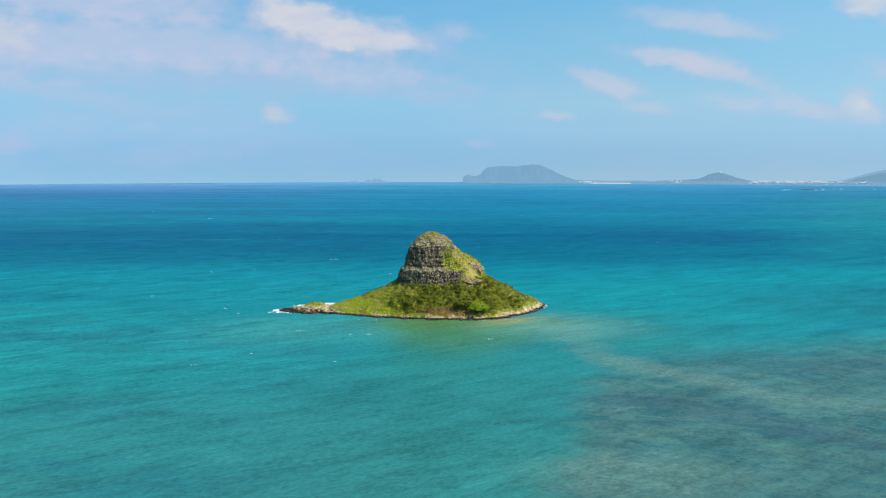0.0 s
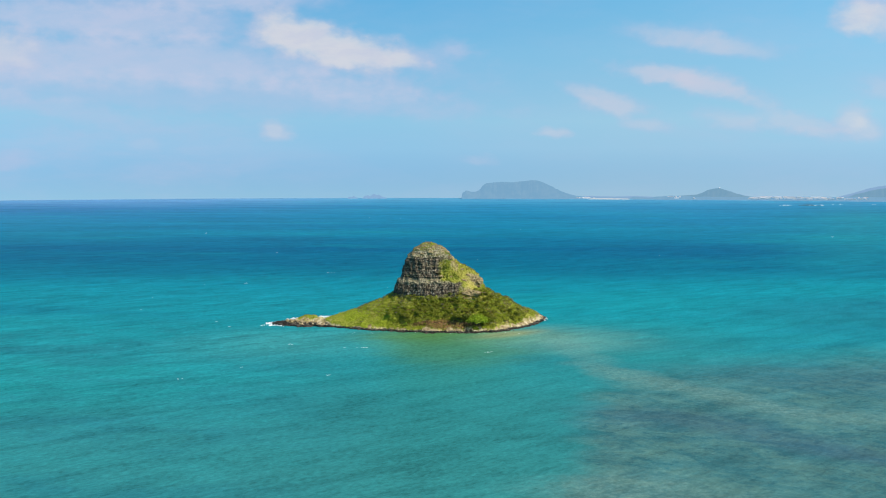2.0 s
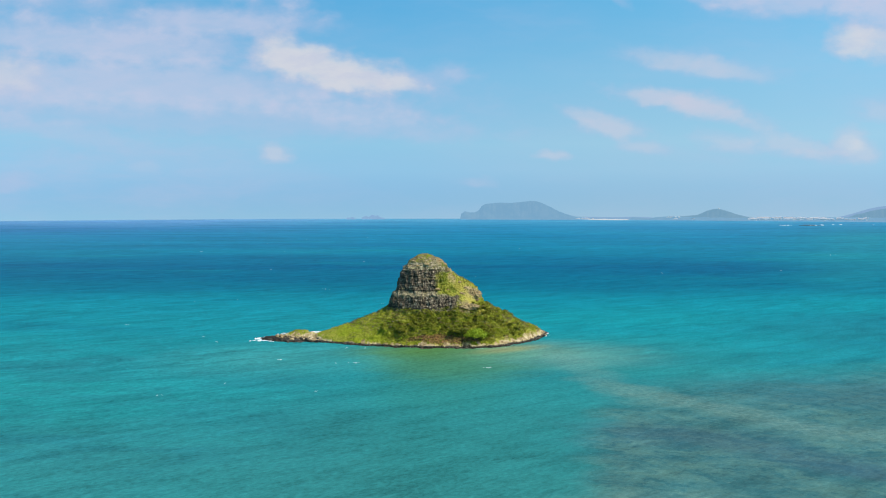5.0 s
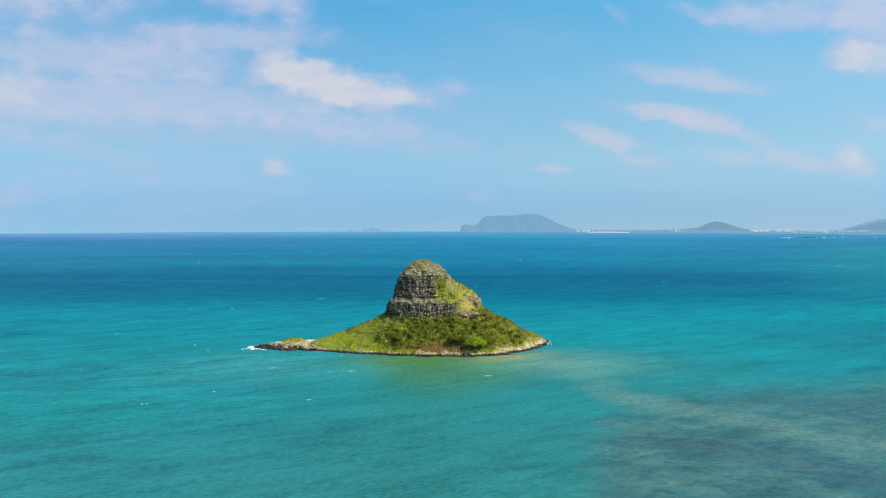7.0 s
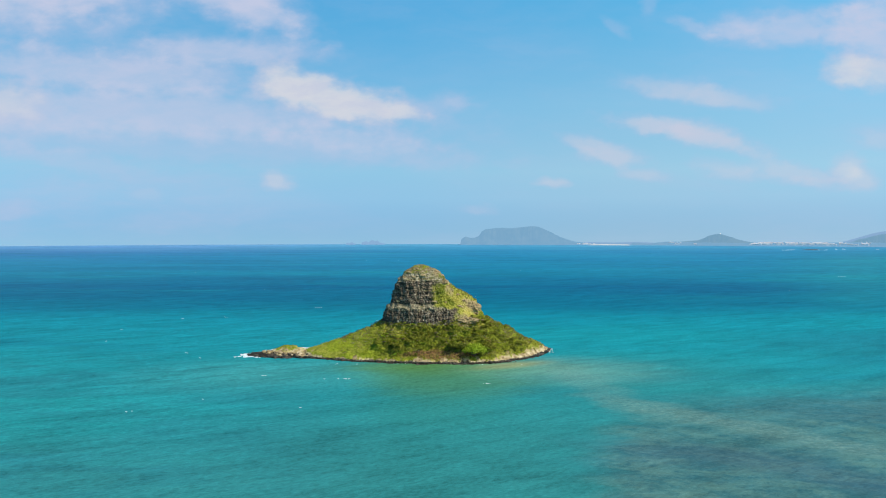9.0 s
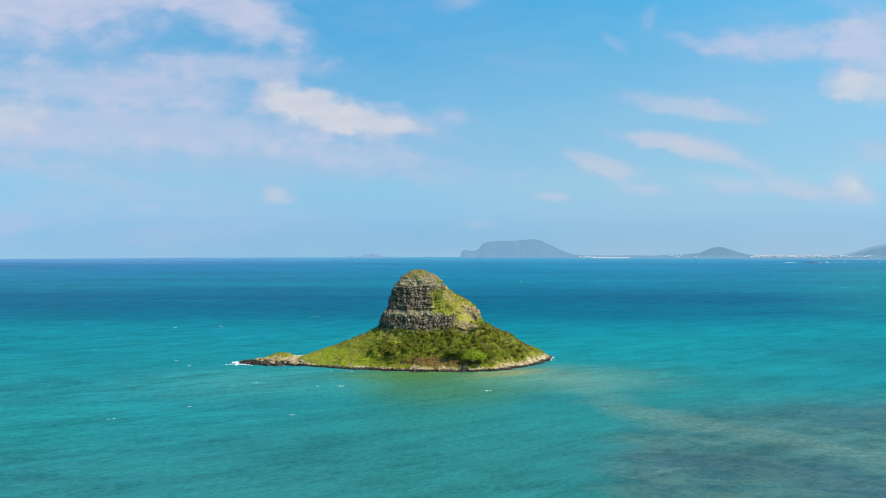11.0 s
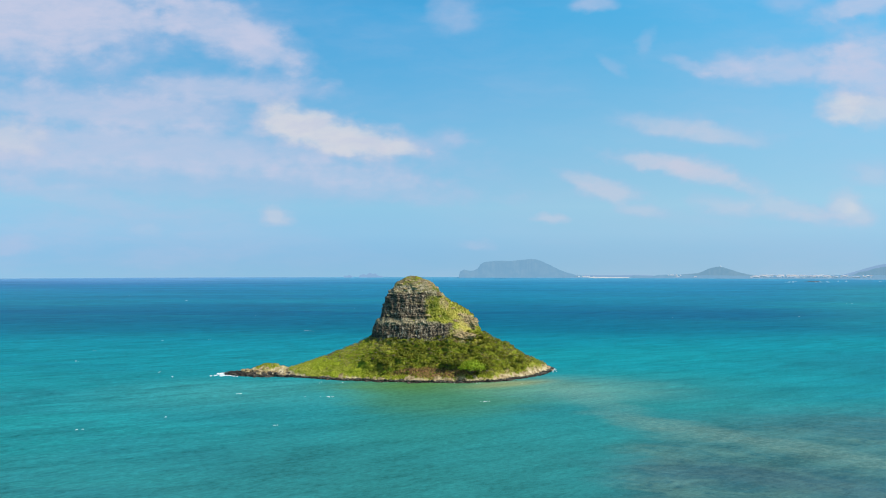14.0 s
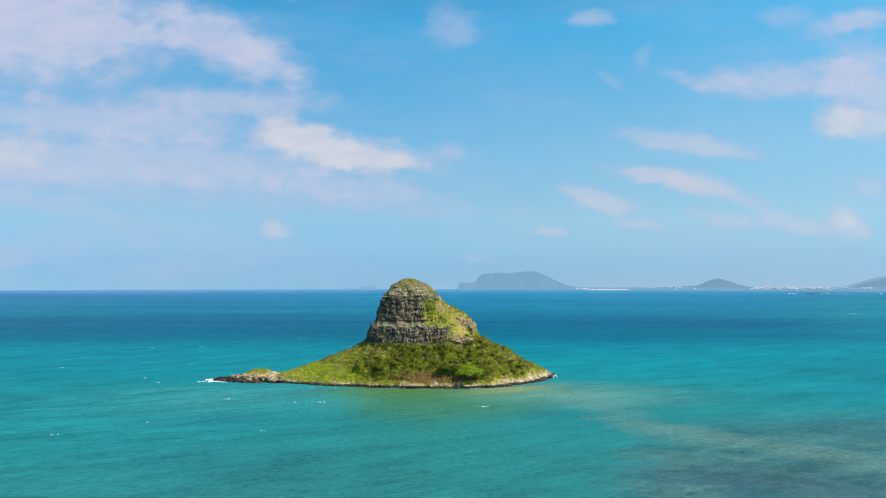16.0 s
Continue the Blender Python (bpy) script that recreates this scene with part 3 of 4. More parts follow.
def leafy(name, dark, light, random_per="island"):
    m, n = material(name)
    tone = n.put("ShaderNodeNewGeometry").outputs["Random Per Island"]
    own = n.put("ShaderNodeObjectInfo").outputs["Random"]
    f = n.math("ADD", n.math("MULTIPLY", tone, 0.65), n.math("MULTIPLY", own, 0.35))
    tone = n.mix(f, dark, light)
    b = surface(n, tone, 0.7, spec=0.2)
    # thin leaves let sunlight through
    glow, both = n.put("ShaderNodeBsdfTranslucent"), n.put("ShaderNodeMixShader")
    n.feed(glow.inputs["Color"], tone)
    both.inputs[0].default_value = 0.45
    out = next(k for k in m.node_tree.nodes if k.type == "OUTPUT_MATERIAL")
    n.tree.links.new(b.outputs[0], both.inputs[1])
    n.tree.links.new(glow.outputs[0], both.inputs[2])
    n.tree.links.new(both.outputs[0], out.inputs["Surface"])
    return m


def stone(name, dark, light, scale=1.2, spread=0.5):
    m, n = material(name)
    p = n.put("ShaderNodeNewGeometry").outputs["Position"]
    own = n.put("ShaderNodeObjectInfo").outputs["Random"]
    f = n.noise(p, scale, 6.0, 0.65)
    c = n.mix(n.step(f, 0.35, 0.68), dark, light)
    c = n.mix(n.math("MULTIPLY", own, spread), c, dark)
    surface(n, c, 0.85, f, 0.7, 0.3, 0.3)
    return m


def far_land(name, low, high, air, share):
    """Land seen through miles of sea air: a backdrop, its haze painted on as a glow in the lit air's colour."""
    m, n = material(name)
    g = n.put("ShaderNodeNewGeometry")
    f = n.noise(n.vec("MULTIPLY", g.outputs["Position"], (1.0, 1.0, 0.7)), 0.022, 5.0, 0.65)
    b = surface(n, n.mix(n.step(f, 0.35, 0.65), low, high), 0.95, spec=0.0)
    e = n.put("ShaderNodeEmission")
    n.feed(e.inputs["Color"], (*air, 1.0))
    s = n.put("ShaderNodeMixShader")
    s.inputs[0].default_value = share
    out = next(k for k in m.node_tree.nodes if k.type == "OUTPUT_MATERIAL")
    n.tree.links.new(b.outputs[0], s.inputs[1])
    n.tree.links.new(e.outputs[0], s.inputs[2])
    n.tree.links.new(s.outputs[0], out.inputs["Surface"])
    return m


def foam_white():
    m, n = material("sea_foam")
    p = n.put("ShaderNodeNewGeometry").outputs["Position"]
    f = n.noise(p, 1.3, 5.0, 0.6)
    surface(n, n.mix(n.step(f, 0.3, 0.7), (0.46, 0.60, 0.61), (0.88, 0.90, 0.89)), 0.7, f, 0.5, 0.3)
    return m


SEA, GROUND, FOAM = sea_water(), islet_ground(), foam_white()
BASALT = stone("wet_basalt", (0.020, 0.017, 0.014), (0.150, 0.125, 0.095))
TAN_STONE = stone("tan_stone", (0.190, 0.130, 0.055), (0.56, 0.42, 0.21))
LEAF_DARK = leafy("scrub_leaves", (0.108, 0.128, 0.012), (0.340, 0.345, 0.040))
LEAF_MID = leafy("shrub_leaves", (0.130, 0.140, 0.012), (0.400, 0.385, 0.055))
LEAF_BRIGHT = leafy("tree_leaves", (0.125, 0.200, 0.008), (0.430, 0.530, 0.040))
LEAF_DRY = leafy("dry_brush", (0.110, 0.085, 0.030), (0.340, 0.280, 0.130))
LEAF_GREY = leafy("bare_brush", (0.150, 0.125, 0.085), (0.430, 0.375, 0.270))
LEAF_DEEP = leafy("deep_leaves", (0.080, 0.100, 0.012), (0.225, 0.245, 0.030))
GRASS = leafy("grass_blades", (0.150, 0.165, 0.015), (0.440, 0.410, 0.065))
BARK = stone("bark", (0.06, 0.045, 0.03), (0.16, 0.12, 0.08), 6.0)
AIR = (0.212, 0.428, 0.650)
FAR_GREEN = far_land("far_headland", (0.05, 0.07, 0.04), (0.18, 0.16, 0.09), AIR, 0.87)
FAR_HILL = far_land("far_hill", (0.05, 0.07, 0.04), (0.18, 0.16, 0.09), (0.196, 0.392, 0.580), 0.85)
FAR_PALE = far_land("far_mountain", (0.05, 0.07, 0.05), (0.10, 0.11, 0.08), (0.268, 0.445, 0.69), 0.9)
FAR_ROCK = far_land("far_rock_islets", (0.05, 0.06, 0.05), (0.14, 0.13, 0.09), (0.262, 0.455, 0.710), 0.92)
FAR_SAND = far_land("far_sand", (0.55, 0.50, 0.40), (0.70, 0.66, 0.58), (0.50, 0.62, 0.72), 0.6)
FAR_WALL = stone("house_wall", (0.80, 0.76, 0.72), (0.90, 0.88, 0.86), 0.1, 0.2)
FAR_ROOF = stone("house_roof", (0.62, 0.55, 0.54), (0.86, 0.84, 0.83), 0.1, 0.7)

# ------------------------------------------------------------ mesh helpers
def mesh_ob(name, verts, faces, mat, parent=None, smooth=True):
    me = bpy.data.meshes.new(name)
    me.from_pydata([tuple(v) for v in verts], [], [tuple(f) for f in faces])
    me.materials.append(mat)
    me.polygons.foreach_set("use_smooth", [smooth] * len(me.polygons))
    me.update()
    ob = new(name, me)
    ob.parent = parent
    return ob


def grid_faces(rows, cols, wrap):
    last = cols if wrap else cols - 1
    return [(r * cols + c, r * cols + (c + 1) % cols, (r + 1) * cols + (c + 1) % cols, (r + 1) * cols + c)
            for r in range(rows - 1) for c in range(last)]


def smooth01(a, b, x):
    t = np.clip((x - a) / (b - a), 0, 1)
    return t * t * (3 - 2 * t)


def at_bearing(x, r):
    """A place r metres off the middle of the sea, on the bearing that passes x metres aside at 4825 m."""
    a = math.atan2(x, 4825)
    return 8 + r * math.sin(a), -495 + r * math.cos(a), math.cos(a)


def outline(points, centre, angles):
    """Radius, angle by angle, of a closed outline through a few corners, rounded."""
    p = np.array(points, float) - centre
    a, r = np.arctan2(p[:, 1], p[:, 0]), np.hypot(p[:, 0], p[:, 1])
    o = np.argsort(a)
    a, r = a[o], r[o]
    a, r = np.r_[a - 2 * np.pi, a, a + 2 * np.pi], np.r_[r, r, r]
    dense = np.linspace(-np.pi, np.pi, 721)[:-1]
    v = np.interp(dense, a, r)
    k = np.hanning(31)
    v = np.convolve(np.r_[v[-15:], v, v[:15]], k / k.sum(), "valid")
    return np.interp(angles, np.r_[dense, np.pi], np.r_[v, v[0]])


# ------------------------------------------------------------ the sea
def build_sea():
    rings, cols = [0.0, 60, 150, 300, 600, 1000, 1700, 2700, 3900, 4930], 256
    a = np.linspace(0, 2 * np.pi, cols, endpoint=False)
    v = np.concatenate([np.stack([8 + r * np.sin(a), -495 + r * np.cos(a), 0 * a], 1) for r in rings[1:]])
    faces = [(f[3], f[2], f[1], f[0]) for f in grid_faces(len(rings) - 1, cols, True)]
    v = np.r_[v, [[8, -495, 0]]]
    faces = [f[::-1] for f in faces] + [(len(v) - 1, (c + 1) % cols, c) for c in range(cols)]
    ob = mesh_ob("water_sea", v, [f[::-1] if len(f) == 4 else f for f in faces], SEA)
    # faces look up
    bm = bmesh.new()
    bm.from_mesh(ob.data)
    bmesh.ops.recalc_face_normals(bm, faces=bm.faces)
    if sum(f.normal.z for f in bm.faces) < 0:
        bmesh.ops.reverse_faces(bm, faces=bm.faces)
    bm.to_mesh(ob.data)
    bm.free()
    return tagged(ob, "turquoise and blue open sea rippled by trade wind over pale reef", "sea", kind="structure")


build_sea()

# ------------------------------------------------------------ the islet
CENTRE = np.array((-2.0, 6.0))
# plan outlines: the shore and the waist of the slope, then the tiers of the rocky tower
FOOT = {0.0: [(-93, -6), (-66, -17.5), (-40, -25), (-14, -30), (10, -32.5), (30, -32.5), (45, -30), (55, -21), (86, 26), (80, 38), (20, 52), (-20, 47), (-55, 34), (-88, 12)],
        12.0: [(-63, 0), (-46, -12), (-18, -19.5), (5, -21), (27, -19.5), (55, -9), (64, 5), (61, 22), (40, 34), (0, 38), (-35, 28)]}
TOWER = {27.0: [(-34, 4), (-31, -4), (-22, -9.5), (-5, -11), (8, -11), (29, -8), (37.5, 8), (33, 18), (15, 26), (-10, 25)],
         36.0: [(-31.5, 4), (-28.5, -4), (-20, -8.6), (-4, -9.6), (7, -9.2), (15, -7), (31.5, 8), (27, 16), (12, 22), (-10, 22)],
         52.5: [(-23.5, 5), (-19, -3.5), (-8, -5.8), (5, 0), (10.5, 6), (-4, 16), (-17, 13)],
         58.5: [(-18, 5), (-13, -1), (-4, -1.8), (3.2, 6), (0.5, 11), (-7, 13), (-15, 10)]}


def islet_surface():
    cols = 640
    ang = np.linspace(-np.pi, np.pi, cols, endpoint=False)
    rings = {**FOOT, **TOWER}
    keys = np.array([0.0, 4.0, 12.0, 27.0, 36.0, 38.5, 52.5, 58.5, 60.5])
    tops = np.linspace(0, 1, len(keys))
    centres = np.stack([CENTRE + (np.array((-7.0, 6.5)) - CENTRE) * smooth01(30, 62, h) for h in keys])
    # the bank, the ledge and the cap lie a little inside the rings below them
    inset = {4.0: (0.0, 5.0 - 1.0 * np.cos(ang) ** 8 * (np.cos(ang) < 0)), 38.5: (36.0, 1.8 + 1.8 * np.exp(-(ang + 0.4) ** 2 / 0.5)), 60.5: (58.5, 3.0 - 1.3 * np.sin(ang))}
    radii = np.stack([outline(rings[inset[h][0]], c, ang) - inset[h][1] if h in inset else outline(rings[h], c, ang) for h, c in zip(keys, centres)])
    hs = np.r_[np.linspace(-4, 0, 5)[:-1], np.linspace(0, 4, 12)[:-1], np.linspace(4, 27, 62)[:-1],
               np.linspace(27, 54, 96)[:-1], np.linspace(54, 60.5, 24)]
    verts = []
    for h in hs:
        hh = max(h, 0.0)
        r = np.array([np.interp(hh, keys, radii[:, k]) for k in range(cols)])
        if h < 0:
            r = r - h * 2.0
        c = np.array([np.interp(hh, keys, centres[:, k]) for k in range(2)])
        verts.append(np.stack([c[0] + r * np.cos(ang), c[1] + r * np.sin(ang), np.full(cols, h)], 1))
    # the rounded cap
    c, r0 = centres[-1], radii[-1]
    for s in (0.85, 0.7, 0.55, 0.4, 0.25, 0.1):
        verts.append(np.stack([c[0] - 1.5 * (1 - s) + s * r0 * np.cos(ang), c[1] + s * r0 * np.sin(ang), np.full(cols, 60.5 + 2.1 * (1 - s ** 1.5))], 1))
    return np.array(verts)


def sag(x, z):
    """How far the foot of the cliff and its ledge lie below those on the shoulder."""
    return 2.9 * smooth01(25, 5, x) * smooth01(12, 23, z) * (1 - smooth01(40, 54, z))


def roughen(v):
    """Pushes the surface in and out: ribbed crags on the walls, humps on the slopes, ragged shore."""
    rows, cols, _ = v.shape
    du = np.roll(v, -1, 1) - np.roll(v, 1, 1)
    dv = np.gradient(v, axis=0)
    nrm = np.cross(du, dv)
    nrm /= np.maximum(np.linalg.norm(nrm, axis=2, keepdims=True), 1e-6)
    out = v.copy()
    for i in range(rows):
        for j in range(cols):
            x, y, z = v[i, j]
            nx, ny, nz = nrm[i, j]
            wall = max(0.0, min(1.0, (0.72 - nz) / 0.3)) * max(0.0, min(1.0, (z - 24) / 5))
            d = 0.0
            if wall > 0.01:
                flow = 0.06 if z < 36 else 0.16
                rib = noise.noise((x * 0.34, y * 0.34, z * flow)) * 1.3 + noise.noise((x * 0.9, y * 0.9, z * 2.5 * flow)) * 0.65
                tier = noise.noise((x * 0.07, y * 0.07, z * 0.30)) * 0.45 + noise.noise((x * 0.10, y * 0.10, z * 0.85)) * (0.4 if z < 37 else 0.8)
                chip = noise.noise((x * 1.7, y * 1.7, z * 1.3)) * 0.7
                d += wall * (rib + tier + chip)
            hump = noise.noise((x * 0.10, y * 0.10, z * 0.42)) * 0.9 + noise.noise((x * 0.06, y * 0.06, z * 0.06)) * 1.6 + noise.noise((x * 0.22, y * 0.22, z * 0.22)) * 1.2 + noise.noise((x * 0.7, y * 0.7, z * 0.7)) * 0.55
            if 5 < z < 27:
                along = math.atan2(y - 6, x + 2) * 38
                mound = noise.noise((along * 0.13, z * 0.42 + along * 0.05, 11.0)) + 0.6 * noise.noise((along * 0.33, z * 0.85, 15.0))
                hump += 1.15 * mound * min(1, (z - 5) / 4) * min(1, (27 - z) / 3)
            if x < -30:
                hump *= max(0.35, 1 + (x + 30) / 25)
            d += (1 - wall) * hump * max(0.25, min(1.0, (z + 2) / 9)) * (0.85 if z > 54 else 1.0)
            if z < 5:
                d += (noise.noise((x * 0.13, y * 0.13, 3.0)) * 1.3 + noise.noise((x * 0.5, y * 0.5, 9.0)) * 1.1) * (1 - max(z, 0) / 5)
            # gullies run down the seaward slopes
            a = math.atan2(y - 6, x + 2)
            if 4 < z < 28:
                d -= abs(noise.noise((a * 8.0, 2.0, z * 0.03))) * (3.0 if x > 25 else 0.5) * min(1, (z - 4) / 6) * min(1, (28 - z) / 6)
            out[i, j] += nrm[i, j] * d
            out[i, j, 2] -= sag(x, z)
            # the ledge between the tiers dips and climbs
            if 29 < z < 46:
                dip = noise.noise((x * 0.07, y * 0.07, 5.0)) * 2.2 + noise.noise((x * 0.3, y * 0.3, 8.0)) * 0.7
                out[i, j, 2] += dip * max(0.0, 1 - abs(z - 37) / 8.5)
    return out


def build_islet():
    v = roughen(islet_surface())
    rows, cols, _ = v.shape
    faces = grid_faces(rows, cols, True)
    top = (rows - 1) * cols
    pts = np.r_[v.reshape(-1, 3), [v[-1].mean(0) + (0, 0, 0.1)]]
    faces += [(top + c, top + (c + 1) % cols, len(pts) - 1) for c in range(cols)]
    base = tagged(new("island"), "small steep basalt island shaped like a pointed hat, grassy slopes", "island")
    # the slopes, the cliff of the tower and the summit above it are parts of their own
    faces = [tuple(q) for q in faces]
    groups = {"slope": [], "cliff": [], "summit": []}
    for q in faces:
        x, _, z = pts[list(q)].mean(0)
        tall = z + sag(x, z)
        rocky = tall > 26.5 and x + 15 * smooth01(33.5, 38.5, tall) < 18
        groups["summit" if z > 52.5 else "cliff" if rocky else "slope"].append(q)
    for name, label in (("slope", "grassy slopes and dry grass shoulder"), ("cliff", "dark ribbed basalt cliff in two tiers"), ("summit", "stony summit with green grass")):
        used = sorted({i for q in groups[name] for i in q})
        at = {i: k for k, i in enumerate(used)}
        tagged(mesh_ob(name, pts[used], [[at[i] for i in q] for q in groups[name]], GROUND, base), label)
    return base, v


def build_knoll(base):
    """The low rocky spit with its grassy knoll."""
    cols = 260
    ang = np.linspace(-np.pi, np.pi, cols, endpoint=False)
    c = np.array((-100.0, 0.0))
    levels = [(0.0, [(-128, -1), (-120, -6), (-111, -8), (-94, -9), (-78, -12), (-66, -8), (-66, 8), (-80, 9), (-97, 9), (-112, 6), (-122, 3)]),
              (2.8, [(-113, -1), (-108, -3.5), (-94, -5), (-82, -6), (-75, -2), (-75, 3), (-84, 4), (-97, 5), (-108, 3)]),
              (4.6, [(-108, 0), (-102, -2.5), (-96, -3), (-89, -2.5), (-87, 0), (-90, 2), (-97, 3), (-104, 2)]),
              (6.9, [(-102, 0), (-100, -1), (-97, -1), (-95, 0), (-97, 1), (-100, 1)])]
    keys = [-3.0, 0.0, 1.6, 2.8, 4.6, 6.9]
    water, *upper = [outline(p, c, ang) for _, p in levels]
    radii = np.stack([water + 7.0, water, water - 2.2, *upper])
    verts = []
    for h in np.r_[np.linspace(-3, 0, 4)[:-1], np.linspace(0, 6.9, 26)]:
        r = np.array([np.interp(h, keys, radii[:, k]) for k in range(cols)])
        verts.append(np.stack([c[0] + r * np.cos(ang), c[1] + r * np.sin(ang), np.full(cols, h)], 1))
    for s in (0.6, 0.25):
        verts.append(np.stack([c[0] + s * radii[-1] * np.cos(ang), c[1] + s * radii[-1] * np.sin(ang), np.full(cols, 6.9 + 0.6 * (1 - s))], 1))
    v = np.array(verts)
    for i in range(v.shape[0]):
        for j in range(cols):
            x, y, z = v[i, j]
            k = noise.noise((x * 0.2, y * 0.2, z * 0.2)) * 1.2 + noise.noise((x * 0.6, y * 0.6, z * 0.6)) * 1.3 + noise.noise((x * 1.4, y * 1.4, z * 1.4)) * 0.5
            v[i, j] += (0.5 * k, 0.5 * k, k * (0.5 if z > 0.3 else 0.2))
    pts = np.r_[v.reshape(-1, 3), [v[-1].mean(0)]]
    top = (v.shape[0] - 1) * cols
    faces = grid_faces(v.shape[0], cols, True) + [(top + j, top + (j + 1) % cols, len(pts) - 1) for j in range(cols)]
    tagged(mesh_ob("spit", pts, faces, GROUND, base), "low rocky spit with a dry grassy knoll")
    return v


island, LAND = build_islet()
KNOLL = build_knoll(island)


# ------------------------------------------------------------ far shore
def far_ridge(name, profile, r0, depth, mat, label, category, step=6.0, rough=6.0):
    """A hill range: its skyline along the horizon, rising from the sea r0 metres off and falling again behind."""
    px, pz = np.array(profile, float).T
    xs = np.arange(px[0], px[-1] + step, step)
    ys = np.linspace(0, 1, 30)
    v = []
    for s in ys:
        for x in xs:
            zz = np.interp(x, px, pz)
            cross = float(smooth01(0.0, 0.55, s)) * float(1 - 0.6 * smooth01(0.75, 1.0, s))
            k = noise.noise((x * 0.02, s * depth * 0.02, 1.0)) + 0.6 * noise.noise((x * 0.06, s * depth * 0.05, 4.0))
            gully = (abs(noise.noise((x * 0.03, s * 0.6, 7.0))) + 0.7 * abs(noise.noise((x * 0.075, s * 1.5, 2.0)))) * zz * 0.34 * math.sin(math.pi * min(1, s / 0.6))
            bx, by, c = at_bearing(x + 5 * k, r0 + s * depth + 0.12 * noise.noise((x * 0.01, 0, 0)) * depth)
            v.append((bx, by, c * (-1.0 + (zz + 1.0) * cross - gully * cross + rough * 0.12 * k * min(1, zz / 30) * cross)))
    ob = mesh_ob(name, v, grid_faces(len(ys), len(xs), False), mat)
    return tagged(ob, label, category, kind="structure")


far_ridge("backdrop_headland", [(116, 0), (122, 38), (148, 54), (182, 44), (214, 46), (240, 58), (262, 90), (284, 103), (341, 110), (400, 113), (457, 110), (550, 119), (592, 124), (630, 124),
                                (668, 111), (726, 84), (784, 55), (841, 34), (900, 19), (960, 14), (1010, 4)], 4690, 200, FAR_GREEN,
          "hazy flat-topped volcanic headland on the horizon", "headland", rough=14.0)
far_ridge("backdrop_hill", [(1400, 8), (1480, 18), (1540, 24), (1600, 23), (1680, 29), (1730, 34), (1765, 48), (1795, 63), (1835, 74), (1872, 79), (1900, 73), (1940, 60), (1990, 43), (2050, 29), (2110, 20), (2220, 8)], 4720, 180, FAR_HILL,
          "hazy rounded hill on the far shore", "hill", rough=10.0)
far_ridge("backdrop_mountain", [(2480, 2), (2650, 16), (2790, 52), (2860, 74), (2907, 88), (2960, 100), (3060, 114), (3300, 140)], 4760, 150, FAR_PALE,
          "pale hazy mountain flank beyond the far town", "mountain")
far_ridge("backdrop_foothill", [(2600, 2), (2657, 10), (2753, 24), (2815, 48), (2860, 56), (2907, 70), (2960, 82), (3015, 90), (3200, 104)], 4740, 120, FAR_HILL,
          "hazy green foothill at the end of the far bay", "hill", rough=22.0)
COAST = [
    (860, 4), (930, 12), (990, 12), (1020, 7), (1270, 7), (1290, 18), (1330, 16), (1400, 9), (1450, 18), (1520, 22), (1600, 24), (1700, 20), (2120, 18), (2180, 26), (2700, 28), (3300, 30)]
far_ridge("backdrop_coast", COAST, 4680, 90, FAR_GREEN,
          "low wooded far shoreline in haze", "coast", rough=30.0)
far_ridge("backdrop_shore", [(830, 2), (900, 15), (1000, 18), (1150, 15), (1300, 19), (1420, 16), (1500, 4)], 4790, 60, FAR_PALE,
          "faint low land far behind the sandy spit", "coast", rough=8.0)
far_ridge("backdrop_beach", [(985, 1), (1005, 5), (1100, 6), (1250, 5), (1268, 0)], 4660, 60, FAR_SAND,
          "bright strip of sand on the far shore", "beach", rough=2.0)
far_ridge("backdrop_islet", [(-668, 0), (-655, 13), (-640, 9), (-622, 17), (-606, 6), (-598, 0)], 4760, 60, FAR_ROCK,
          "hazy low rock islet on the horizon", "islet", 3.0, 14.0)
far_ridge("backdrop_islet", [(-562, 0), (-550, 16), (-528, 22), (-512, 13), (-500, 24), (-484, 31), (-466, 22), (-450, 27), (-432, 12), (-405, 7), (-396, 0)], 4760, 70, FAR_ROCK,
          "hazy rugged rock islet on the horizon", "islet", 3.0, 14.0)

# ------------------------------------------------------------ rocks, plants, surf
rng = np.random.default_rng(7)


def part(name, verts, faces, mat, parent, label="", smooth=False):
    ob = mesh_ob(name, verts, faces, mat, parent, smooth)
    return tagged(ob, label) if label else ob


def rock_mesh(name, mat, seed, squash=0.7, detail=2, chip=0.35, crag=0.0):
    bm = bmesh.new()
    bmesh.ops.create_icosphere(bm, subdivisions=detail, radius=1.0)
    for v in bm.verts:
        k = noise.noise(v.co * 0.9 + Vector((seed * 7.1, 0, 0))) + 0.5 * noise.noise(v.co * 2.3 + Vector((0, seed * 3.3, 0)))
        if crag:
            k += crag * (abs(noise.noise(v.co * 3.1 + Vector((seed, 1, 0)))) - 0.25) + 0.5 * crag * noise.noise(v.co * 7.0)
        v.co *= 1 + chip * k
        v.co.z = max(v.co.z * squash, -0.45)
    me = bpy.data.meshes.new(name)
    bm.to_mesh(me)
    bm.free()
    me.materials.append(mat)
    return me


